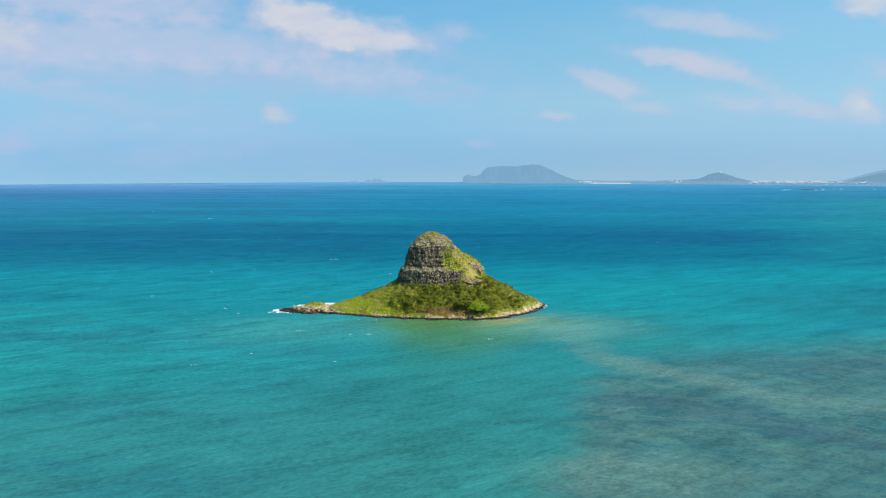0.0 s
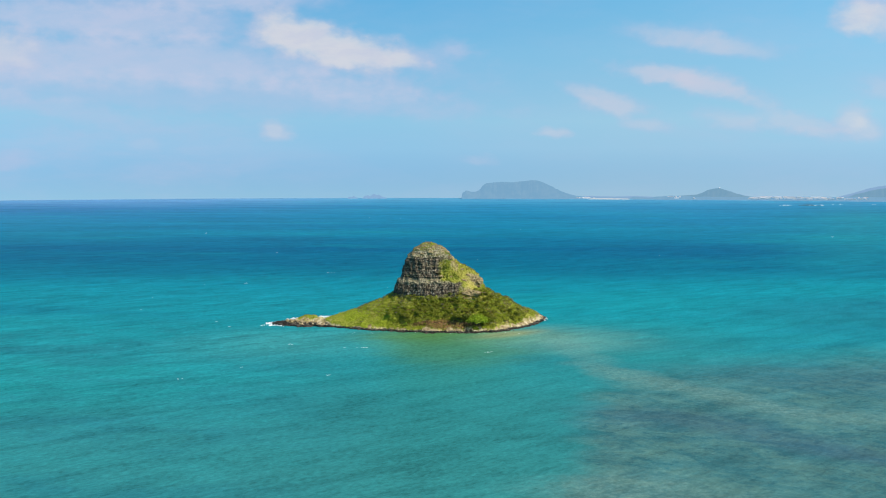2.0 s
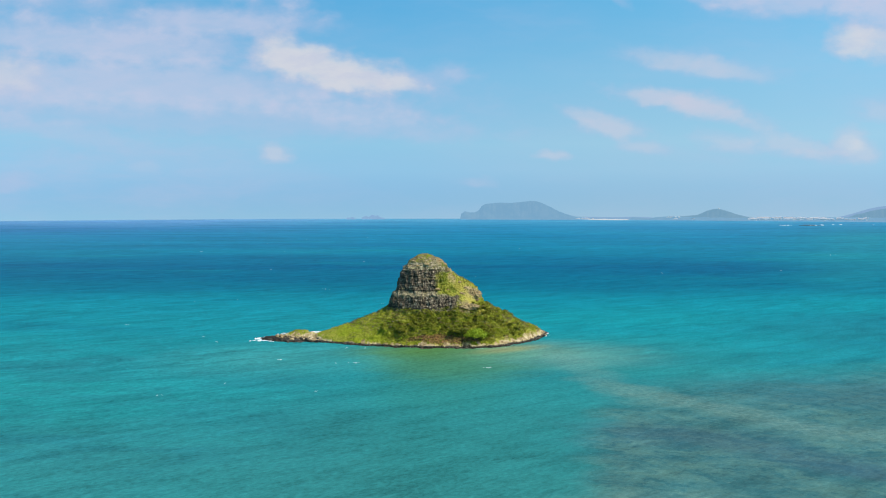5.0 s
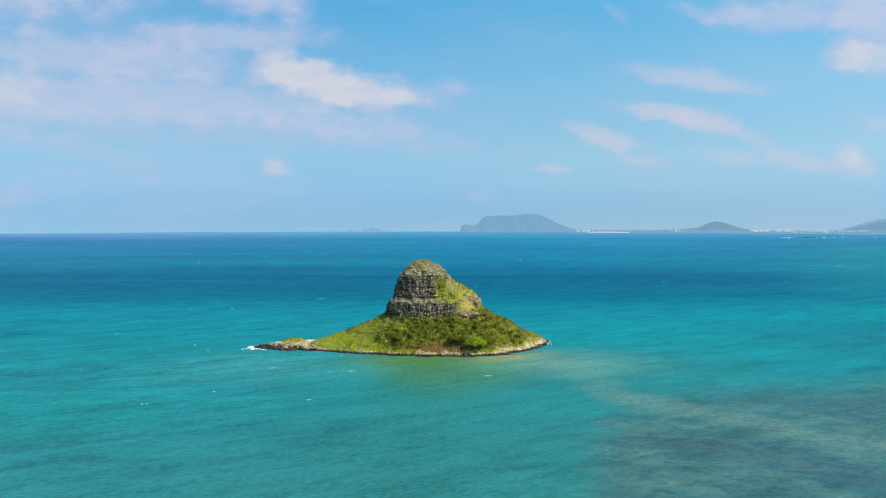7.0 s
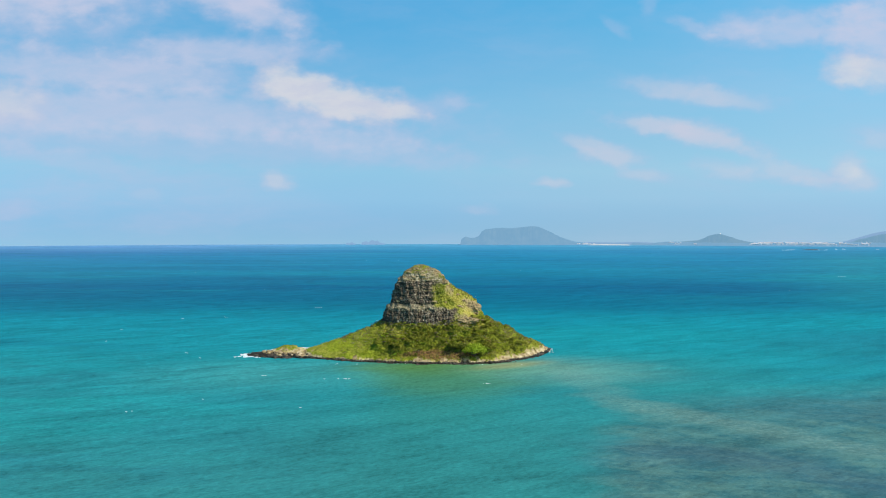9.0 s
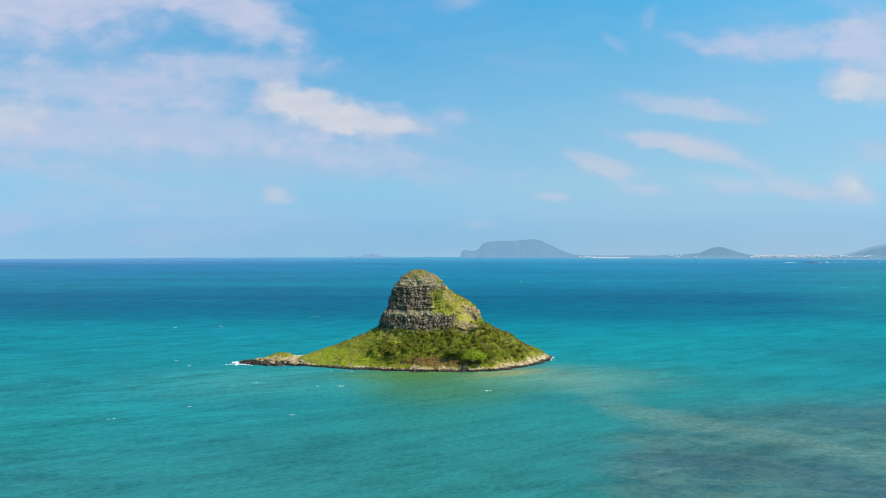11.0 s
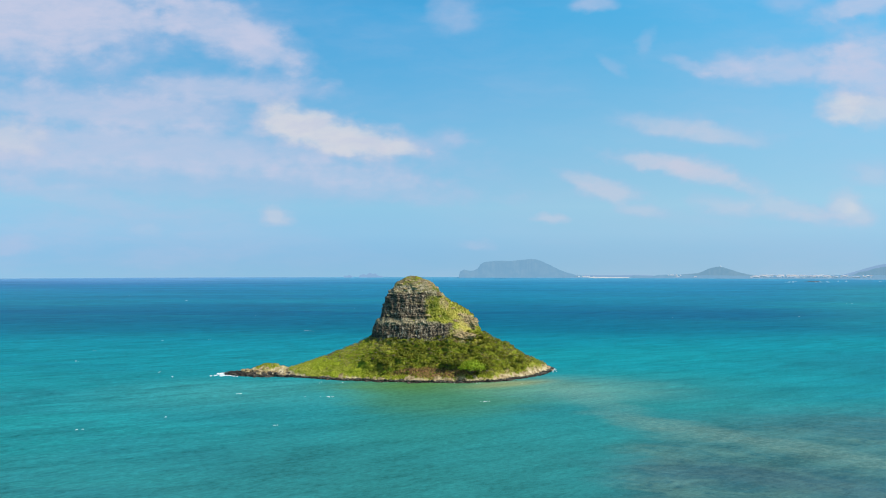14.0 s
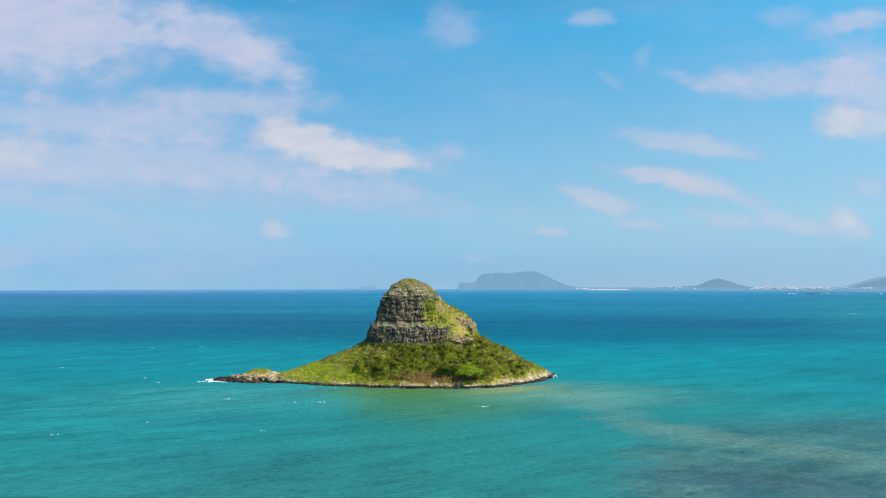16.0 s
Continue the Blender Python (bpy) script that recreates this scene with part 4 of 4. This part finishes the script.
def leaves(points, normals, size, out, faces, wide=0.6):
    """Adds one leaf cluster, a bent quad, at each point."""
    for p, nrm in zip(points, normals):
        nrm = Vector(nrm) + Vector(rng.normal(0, 0.5, 3))
        nrm.normalize()
        a = nrm.orthogonal().normalized()
        a.rotate(Matrix.Rotation(rng.uniform(0, 6.28), 3, nrm))
        b = nrm.cross(a)
        s = size * rng.uniform(0.6, 1.4)
        q = Vector(p)
        k = len(out)
        out += [q - a * s, q - b * s * wide + nrm * 0.15 * s, q + a * s, q + b * s * wide + nrm * 0.15 * s]
        faces.append((k, k + 1, k + 2, k + 3))


def crown(width, height, clumps, per, size, rise):
    """A crown of leafy clumps round a few limbs: verts, faces and the limbs' ends."""
    verts, faces, ends = [], [], []
    for c in range(clumps):
        a, r = rng.uniform(0, 6.28), math.sqrt(rng.uniform(0.02, 1)) * 0.40 * width
        zc = rise + height * (0.30 + 0.42 * (1 - (r / (0.45 * width)) ** 2)) * rng.uniform(0.75, 1.1)
        centre = np.array((r * math.cos(a), r * math.sin(a), zc))
        rad = np.array((1, 1, 0.62)) * width * rng.uniform(0.13, 0.22)
        d = rng.normal(0, 1, (per, 3))
        d /= np.linalg.norm(d, axis=1, keepdims=True)
        d[:, 2] = np.where(d[:, 2] < -0.3, -d[:, 2], d[:, 2])
        leaves(centre + d * rad * rng.uniform(0.7, 1.05, (per, 1)), d, size, verts, faces)
        ends.append(centre - (0, 0, rad[2] * 0.4))
    return verts, faces, ends


def limbs(ends, thick, rise):
    """A trunk that forks into tapered limbs."""
    verts, faces = [], []

    def tube(p, q, r0, r1):
        p, q = Vector(p), Vector(q)
        ax = (q - p).normalized()
        a = ax.orthogonal().normalized()
        b = ax.cross(a)
        k = len(verts)
        for c, r in ((p, r0), (q, r1)):
            for i in range(6):
                t = i / 6 * math.tau
                verts.append(c + (a * math.cos(t) + b * math.sin(t)) * r)
        for i in range(6):
            faces.append((k + i, k + (i + 1) % 6, k + 6 + (i + 1) % 6, k + 6 + i))

    fork = (0, 0, rise * 0.8)
    tube((0, 0, -1.0), fork, thick, thick * 0.75)
    for e in ends[::2]:
        tube(fork, e, thick * 0.55, thick * 0.12)
    return verts, faces


def plant(name, width, height, mat, label, category, clumps, per, size, rise):
    base = tagged(new(name), label, category)
    v, f, ends = crown(width, height, clumps, per, size, rise)
    part("crown", v, f, mat, base)
    v, f = limbs(ends, 0.05 + width * 0.022, rise)
    part("trunk", v, f, BARK, base)
    return base


# the lie of the land, for setting things down
GRID = LAND.reshape(-1, 3)
du = np.roll(LAND, -1, 1) - np.roll(LAND, 1, 1)
dv = np.gradient(LAND, axis=0)
NRM = np.cross(du, dv)
AREA = np.linalg.norm(NRM, axis=2).ravel()
NRM = (NRM / np.maximum(np.linalg.norm(NRM, axis=2, keepdims=True), 1e-6)).reshape(-1, 3)
if NRM[:, 2].mean() < 0:
    NRM = -NRM


def pick(count, weight, apart=0.0):
    """Places on the islet by weight, no two nearer than apart."""
    wgt = weight * AREA
    order = rng.choice(len(GRID), size=min(count * 12, (wgt > 0).sum()), replace=False, p=wgt / wgt.sum())
    if apart <= 0:
        return order[:count]
    kept = []
    for i in order:
        if all(np.sum((GRID[i] - GRID[k]) ** 2) > apart * apart for k in kept):
            kept.append(i)
            if len(kept) == count:
                break
    return np.array(kept)


gx, gy, gz = GRID.T
gn = NRM[:, 2]
gt = gz + 2.9 * smooth01(25, 5, gx) * smooth01(11, 20, gz) * (1 - smooth01(38, 54, gz))   # height from the sagging cliff foot
PATCH = np.array([noise.noise((x * 0.045, y * 0.03, (z + 0.22 * x) * 0.13)) + 0.7 * noise.noise((x * 0.12, y * 0.12, (z + 0.3 * x) * 0.30)) for x, y, z in GRID])
front = 0.25 + 0.75 * (gy < 22)
slope = ((gz > 4.0) & (gt < 27.5) & (gn > 0.35)).astype(float) * front
slope *= 1 - 0.9 * (((gx - 4) / 26) ** 2 + ((gz - 5.6) / 2.4) ** 2 < 1) * (gy < 0)   # the worn bank
slope *= 1 - 0.75 * smooth01(50, 62, gx) * (gz < 7)
scrubby = slope * np.clip(0.55 + 1.15 * PATCH, 0.05, 1.6) * (1 - smooth01(-20, -36, gx)) * (1 - smooth01(60, 72, gx)) * (1 - 0.25 * smooth01(25, 45, gx))
scrubby *= 1 - 0.45 * smooth01(18, 25, gt)   # thinner scrub under the cliff
RIB = np.array([abs(noise.noise((math.atan2(y - 6, x + 2) * 8.0, 2.0, z * 0.03))) for x, y, z in GRID])
scrubby *= np.where(gx > 22, np.clip(6.0 * RIB - 0.25, 0.03, 1.3), 1.0)
hat = ((gt > 36) & (gz < 61) & (gn > 0.55) & (gx > -8)).astype(float)

# shrubs
SHRUBS = [plant("shrub", wd, ht, mat, label, "shrub", 7, 34, 0.30, 0.35) for wd, ht, mat, label in (
    (3.0, 2.0, LEAF_DARK, "dense dark green shrub rooted in the grassy slope"),
    (3.6, 2.2, LEAF_DARK, "dense dark green shrub rooted in the grassy slope"),
    (2.6, 1.8, LEAF_MID, "olive green shrub rooted in the grassy slope"),
    (3.4, 2.4, LEAF_MID, "olive green shrub rooted in the grassy slope"),
    (3.0, 1.6, LEAF_BRIGHT, "light green shrub rooted in the grassy slope"),
    (2.8, 1.5, LEAF_DRY, "dry brown shrub rooted in the grassy slope"),
    (3.4, 2.2, LEAF_DEEP, "deep green shrub rooted in the grassy slope"))]
spots = pick(330, scrubby, 2.3)
for n_, i in enumerate(spots):
    kind = SHRUBS[(0, 5, 6, 2, 3, 1, 2, 4, 6, 0, 5, 3)[n_ % 12] if GRID[i, 0] < 12 else (0, 2, 6, 1, 2, 3)[n_ % 6]]
    s = rng.uniform(0.4, 1.15) * (1.2 if GRID[i, 0] > 20 and GRID[i, 2] < 26 else 1.0) * (0.6 if GRID[i, 0] > 28 and GRID[i, 1] > 0 else 1.0)
    m = Matrix.Translation(GRID[i] - (0, 0, 0.25)) @ Matrix.Rotation(rng.uniform(0, 6.28), 4, "Z") @ Matrix.Diagonal((s, s, s * rng.uniform(0.8, 1.1), 1))
    first = kind.get("group") is None
    ob = kind if first else copy_thing(kind, m)
    ob.matrix_basis = m
    tagged(ob, group="shrubs on the island")
for kind in SHRUBS:
    tagged(kind, group="shrubs on the island")


def ground_at(x, y):
    """The islet's height under a place on its seaward face."""
    d = (gx - x) ** 2 + (gy - y) ** 2
    return float(gz[np.argsort(d)[:6]].mean())


# shrubs in the hollow beside the upper cliff and under the cap
nook = ((gx > 1) & (gx < 10) & (gz > 37) & (gz < 49) & (gy < 8)) * 1.0 + ((gx > 0) & (gx < 9) & (gz > 50) & (gz < 56.5) & (gy < 5)) * 0.8
for n_, i in enumerate(pick(40, nook, 1.2)):
    s = rng.uniform(0.35, 0.7)
    copy_thing(SHRUBS[(0, 6, 2)[n_ % 3]], Matrix.Translation(GRID[i] - (0, 0, 0.3)) @ Matrix.Rotation(rng.uniform(0, 6.28), 4, "Z") @ Matrix.Diagonal((s, s, s * 0.8, 1)))

# a tuft of shrubs on the very top
for n_, (tx, ty) in enumerate(((-9.5, 5.5), (-7.0, 6.5), (-11.5, 6.0))):
    near = np.argmin((gx - tx) ** 2 + (gy - ty) ** 2 - 0.05 * gz)
    copy_thing(SHRUBS[n_ % 3], Matrix.Translation(GRID[near] - (0, 0, 0.55)) @ Matrix.Diagonal((0.42, 0.42, 0.30, 1)))

# trees by the shore
TREES = [((29.0, -28.0), 17.0, 8.4, LEAF_BRIGHT, "broad bright green tree spreading above the shore", 56),
         ((20.5, -26.5), 7.5, 4.6, LEAF_DEEP, "deep green tree beside the broad bright one", 16),
         ((15, -26), 9.0, 5.0, LEAF_DARK, "dark green tree spreading above the shore", 16),
         ((39, -22.5), 8.5, 5.0, LEAF_MID, "olive green tree on the lower slope", 16),
         ((36, -10), 4.6, 2.2, LEAF_DARK, "dark green tree under the shoulder of the hill", 14),
         ((44, -9), 4.4, 2.0, LEAF_DARK, "dark green tree under the shoulder of the hill", 14),
         ((40, -3), 4.0, 1.8, LEAF_DARK, "dark green tree under the shoulder of the hill", 12),
         ((-36, -19), 4.5, 2.4, LEAF_DARK, "dark green tree low on the slope", 10),
         ((-24, -22), 6.5, 3.6, LEAF_MID, "olive green tree low on the slope", 12)]
for (tx, ty), wd, ht, mat, label, clumps in TREES:
    ob = plant("tree", wd, ht, mat, label, "tree", clumps, 70, 0.40, ht * 0.12)
    ob.location = (tx, ty, ground_at(tx, ty) - 0.3)
    tagged(ob, group="trees on the island")

# scrub and grass too thick to count
v, f = [], []
for i in pick(3600, scrubby + 0.06 * slope * (gx > -38) + 0.05 * hat * (gz < 50)):
    d = rng.normal(0, 1, (9, 3))
    d /= np.linalg.norm(d, axis=1, keepdims=True)
    d[:, 2] = np.abs(d[:, 2])
    r = rng.uniform(0.45, 1.15)
    leaves(GRID[i] + d * (r, r, 0.7 * r), d, 0.30, v, f)
tagged(mesh_ob("scrub", v, f, LEAF_DARK, None, False), "low dense green scrub covering the slopes", "scrub", kind="stuff")
for mat, many, size, label in ((LEAF_DRY, 1000, 0.26, "dry brown brush scattered over the slopes"), (LEAF_GREY, 420, 0.22, "bare grey brush among the green scrub"), (LEAF_DEEP, 560, 0.30, "deep green creeping scrub in the hollows")):
    v, f = [], []
    for i in pick(many, slope * (gx > -62) * np.clip(0.4 + (1.5 if mat == LEAF_DEEP else -1.5) * PATCH, 0.02, 1.5)):
        d = rng.normal(0, 1, (9, 3))
        d /= np.linalg.norm(d, axis=1, keepdims=True)
        d[:, 2] = np.abs(d[:, 2])
        r = rng.uniform(0.5, 1.3)
        leaves(GRID[i] + d * (1.5 * r, r, 0.5 * r), d, size, v, f)
    tagged(mesh_ob("scrub", v, f, mat, None, False), label, "scrub", kind="stuff")
v, f = [], []
wall = (gt > 26) & (gz < 57) & (gx + 15 * smooth01(33.5, 38.5, gt) < 19)
grassy = ((gz > 3.2) & (gn > 0.42) & ~wall).astype(float) * front
for i in pick(5000, grassy * (1 - 0.85 * smooth01(-26, -40, gx)) * (1 - 0.9 * smooth01(46, 50, gz)) * (1 - 0.6 * ((gz > 30) & (gx < 6))) * np.clip(0.8 - 1.2 * PATCH, 0.1, 1.6)):
    a = rng.uniform(0, 6.28)
    s, h = rng.uniform(0.12, 0.25), rng.uniform(0.35, 0.85)
    p = Vector(GRID[i]) - Vector((0, 0, 0.05))
    side = Vector((math.cos(a), math.sin(a), 0)) * s
    k = len(v)
    v += [p - side, p + side, p + Vector((rng.normal(0, 0.2), rng.normal(0, 0.2), h)) + side * 0.6, p + Vector((rng.normal(0, 0.2), rng.normal(0, 0.2), h)) - side * 0.6]
    f.append((k, k + 1, k + 2, k + 3))
tagged(mesh_ob("grass", v, f, GRASS, None, False), "long yellow-green wind-blown grass on the slopes", "grass", kind="stuff")

# boulders along the waterline
DARK_ROCKS = [rock_mesh("boulder", BASALT, k, 0.65) for k in range(6)]
TAN_ROCKS = [rock_mesh("boulder", TAN_STONE, 20 + k, 0.6) for k in range(4)]
KG = KNOLL.reshape(-1, 3)
shore = np.where((np.abs(gz - 0.4) < 0.9) & ((gy < 20) | (gx > 70)))[0]
shore = np.r_[shore, shore[gx[shore] > 72], shore[gx[shore] > 72]]
spit = np.where((KG[:, 2] > -0.2) & (KG[:, 2] < 3.2) & (KG[:, 0] < -72) & (KG[:, 1] < 4))[0]
for n_ in range(290):
    if n_ < 130:
        p = GRID[rng.choice(shore)]
    else:
        p = KG[rng.choice(spit)]
    dark = (n_ % 14 > 0) if n_ < 130 else p[2] < 1.3 + 0.6 * (n_ % 3)
    ob = new("boulder", (DARK_ROCKS if dark else TAN_ROCKS)[n_ % (6 if dark else 4)])
    s = rng.uniform(0.5, 1.35) ** 1.3
    ob.location = (p[0] + rng.normal(0, 0.4), p[1] + rng.normal(0, 0.4), max(p[2], 0.0) + 0.12 * s)
    ob.rotation_euler = (0, 0, rng.uniform(0, 6.28))
    ob.scale = (s * rng.uniform(0.8, 1.5), s, s * rng.uniform(0.7, 1.0))
    tagged(ob, "wet black basalt boulder at the waterline" if dark else "dry tan boulder above the waterline", "boulder", group="boulders on the shore")
# small broken rock between them
v, f = [], []
for n_ in range(1500):
    p = GRID[rng.choice(shore)] if n_ < 900 else KG[rng.choice(spit)]
    k, s = len(v), rng.uniform(0.2, 0.55)
    q = rng.uniform(0.6, 1.0, 6) * s
    c = Vector((p[0] + rng.normal(0, 0.8), p[1] + rng.normal(0, 0.8), max(p[2], 0) + 0.1))
    v += [c + Vector(o) for o in ((q[0], 0, 0), (0, q[1], 0), (-q[2], 0, 0), (0, -q[3], 0), (0, 0, q[4] * 0.8), (0, 0, -q[5]))]
    f += [(k, k + 1, k + 4), (k + 1, k + 2, k + 4), (k + 2, k + 3, k + 4), (k + 3, k, k + 4), (k + 1, k, k + 5), (k + 2, k + 1, k + 5), (k + 3, k + 2, k + 5), (k, k + 3, k + 5)]
tagged(mesh_ob("rubble", v, f, BASALT, None, False), "broken black basalt rubble along the shore", "rubble", kind="stuff")

# crags standing out of the grass on the shoulder
for n_, (cx, cy, cz, sx, sy, sz, tan) in enumerate(((25.0, -11.6, 25.2, 6.2, 2.6, 3.2, 1), (29.5, 0.0, 33.0, 4.6, 2.8, 4.6, 1), 
                                                    (-32.0, -1.0, 24.6, 1.6, 1.6, 1.8, 0), (9.0, 1.0, 50.5, 2.0, 1.6, 1.8, 1))):
    ob = new("rock_outcrop", rock_mesh("rock_outcrop", TAN_STONE if tan else BASALT, 40 + n_, 0.9, 4, 0.45, 1.1))
    ob.location, ob.scale = (cx, cy, cz), (sx, sy, sz)
    tagged(ob, "weathered tan rock outcrop jutting from the grass" if tan else "dark basalt crag at the foot of the cliff", "rock outcrop", group="outcrops on the hill")

# smaller ones round the cap, along the ledge and down the ridge
for n_, (cx, cz, sx) in enumerate(((-15.0, 57.5, 2.0), (-9.5, 59.5, 1.5), (-3.0, 60.0, 1.9), (3.5, 58.0, 2.3), (7.5, 55.0, 2.0), (-18.0, 54.0, 2.2), (-12.0, 54.5, 1.8),
                                   (-5.0, 55.5, 2.2), (23.0, 38.0, 2.6), (18.5, 42.0, 1.8), (31.0, 29.5, 2.4), (20.0, 34.5, 2.6), (36.0, 24.5, 1.7), (-22.0, 38.0, 1.8), (2.0, 38.0, 2.0), (10.0, 37.0, 2.2))):
    i = np.argmin((gx - cx) ** 2 + (gz - cz) ** 2 + 80 * (gy > 6))
    sx *= 0.6 if cz > 50 else 0.68
    ob = new("rock_outcrop", rock_mesh("rock_outcrop", TAN_STONE, 60 + n_, 0.8, 3, 0.45, 1.0))
    ob.location, ob.scale = GRID[i] - NRM[i] * 0.25 * sx, (sx * 1.3, sx * 0.9, sx * 0.8)
    ob.rotation_euler = (0, 0, rng.uniform(-0.6, 0.6))
    tagged(ob, "small weathered tan rock standing out of the slope", "rock outcrop", group="outcrops on the hill")


# ------------------------------------------------------------ foam
def lump(v, f, x, y, a, lx, ly, h):
    """A ragged raised patch of foam."""
    k, ring = len(v), 9
    c, s = math.cos(a), math.sin(a)
    for lvl, (g, z) in enumerate(((1.0, -0.05), (0.72, h), )):
        for i in range(ring):
            t = i / ring * math.tau
            r = g * rng.uniform(0.65, 1.2)
            px, py = lx * r * math.cos(t), ly * r * math.sin(t)
            v.append((x + c * px - s * py, y + s * px + c * py, z + rng.uniform(0, 0.04)))
    v.append((x, y, h * 1.2 + 0.05))
    for i in range(ring):
        j = (i + 1) % ring
        f.append((k + i, k + j, k + ring + j, k + ring + i))
        f.append((k + ring + i, k + ring + j, k + 2 * ring))


v, f = [], []
for cx, cy, sx, sy, count, size in ((-127.8, 1, 2.2, 2.0, 60, 0.85), (-123, -6, 3.5, 0.8, 34, 0.9), (-111, 20, 3.6, 2.4, 66, 0.9), (-101, 25, 4.0, 2.4, 46, 1.0), (-91, 27.0, 3.2, 2.2, 46, 1.0),
                                    (86.5, 24, 0.8, 3.0, 16, 0.5), (84.0, 14, 0.8, 2.5, 9, 0.45), (-104, -9.5, 7.0, 0.5, 10, 0.8), (-20, -31.5, 22.0, 0.6, 10, 0.35), (30, -34.0, 14.0, 0.5, 8, 0.35)):
    for _ in range(count):
        lump(v, f, rng.normal(cx, sx), rng.normal(cy, sy), rng.normal(0.15, 0.3), rng.uniform(0.5, 1.6) * size, rng.uniform(0.25, 0.7) * size, rng.uniform(0.05, 0.45) * size)
tagged(mesh_ob("surf", v, f, FOAM, None), "white surf breaking round the rocky points", "surf", kind="stuff")
v, f = [], []
for _ in range(48):
    d = math.exp(rng.uniform(math.log(320), math.log(2400)))
    b = rng.uniform(-0.64, 0.64)
    x, y = 8 + d * b, -495 + d
    if -150 < x < 110 and -60 < y < 80 or rng.random() < 0.5 * (x > 60):
        continue
    lean, grown = rng.normal(0.2, 0.15), (0.22 + 0.9 * rng.random() ** 3) * (1 + d / 1800)
    for k in range(rng.integers(3, 12)):
        along = rng.normal(0, 1.6) * grown
        lump(v, f, x + along, y + along * math.tan(lean) + rng.normal(0, 0.3) * grown, lean + rng.normal(0, 0.2),
             rng.uniform(0.15, 0.75) * grown, rng.uniform(0.06, 0.18) * grown, rng.uniform(0.04, 0.16))
tagged(mesh_ob("whitecaps", v, f, FOAM, None), "scattered small whitecaps on the open water", "whitecap", kind="stuff")

# low reef with breakers, far off
ob = new("reef_islet", rock_mesh("reef_islet", BASALT, 77, 0.5, 4, 0.5))
ob.location, ob.scale = (1745, 2850, -0.5), (55, 14, 7)
tagged(ob, "low dark reef islet awash far out", "islet")
v, f = [], []
for cx, sx, cy, count in ((1640, 14, 2850, 8), (1790, 60, 2838, 4), (1950, 60, 3000, 4), (2180, 50, 2950, 6)):
    for _ in range(count):
        lump(v, f, rng.normal(cx, sx), rng.normal(cy, 4), 0, rng.uniform(3, 9), rng.uniform(2, 4), rng.uniform(0.3, 1.2))
tagged(mesh_ob("breakers", v, f, FOAM, None), "white breakers along the far reef", "surf", kind="stuff")


# ------------------------------------------------------------ the far town
def house(wd, dp, ht, pitch):
    base = tagged(new("house"), "small white far-off house with a low roof among trees", "house", "far houses")
    x, y = wd / 2, dp / 2
    v = [(-x, -y, -8), (x, -y, -8), (x, y, -8), (-x, y, -8), (-x, -y, ht), (x, -y, ht), (x, y, ht), (-x, y, ht)]
    part("wall", v, [(0, 1, 5, 4), (1, 2, 6, 5), (2, 3, 7, 6), (3, 0, 4, 7), (3, 2, 1, 0)], FAR_WALL, base)
    e = 0.6
    v = [(-x - e, -y - e, ht), (x + e, -y - e, ht), (x + e, y + e, ht), (-x - e, y + e, ht), (-x, 0, ht + pitch), (x, 0, ht + pitch)]
    part("roof", v, [(0, 1, 5, 4), (2, 3, 4, 5), (1, 2, 5), (3, 0, 4), (3, 2, 1, 0)], FAR_ROOF, base)
    return base


HOUSES = [house(10, 9, 3.4, 1.4), house(17, 10, 3.6, 1.2), house(8, 8, 4.6, 1.4), house(26, 12, 3.6, 1.0)]
count = 0
for cx, sx, n_ in ((2120, 24, 20), (2225, 34, 30), (2370, 50, 34), (2540, 50, 30), (2700, 50, 14), (2860, 45, 8), (960, 30, 10), (1560, 50, 6)):
    for _ in range(n_):
        s_, along = rng.uniform(0.26, 0.50), rng.normal(cx, sx)
        x, y, c = at_bearing(along, 4680 + 90 * s_)
        tall = np.interp(along, *np.array(COAST, float).T) * float(smooth01(0.0, 0.55, s_))
        m = pose(x, y, c * tall * 0.86, 0, 0, -math.degrees(math.atan2(x, 4825)) + rng.uniform(-15, 15))
        kind = HOUSES[count % 4]
        if count < 4:
            kind.matrix_basis = m
        else:
            copy_thing(kind, m)
        count += 1
# the white dome on the far hill
bm = bmesh.new()
bmesh.ops.create_uvsphere(bm, u_segments=16, v_segments=10, radius=4.0)
x, y, c = at_bearing(1878, 4815)
me = bpy.data.meshes.new("radar_dome")
bm.to_mesh(me)
bm.free()
me.materials.append(FAR_WALL)
ob = new("radar_dome", me)
ob.location = (x, y, c * 79)
tagged(ob, "small white dome on the far hilltop", "dome")
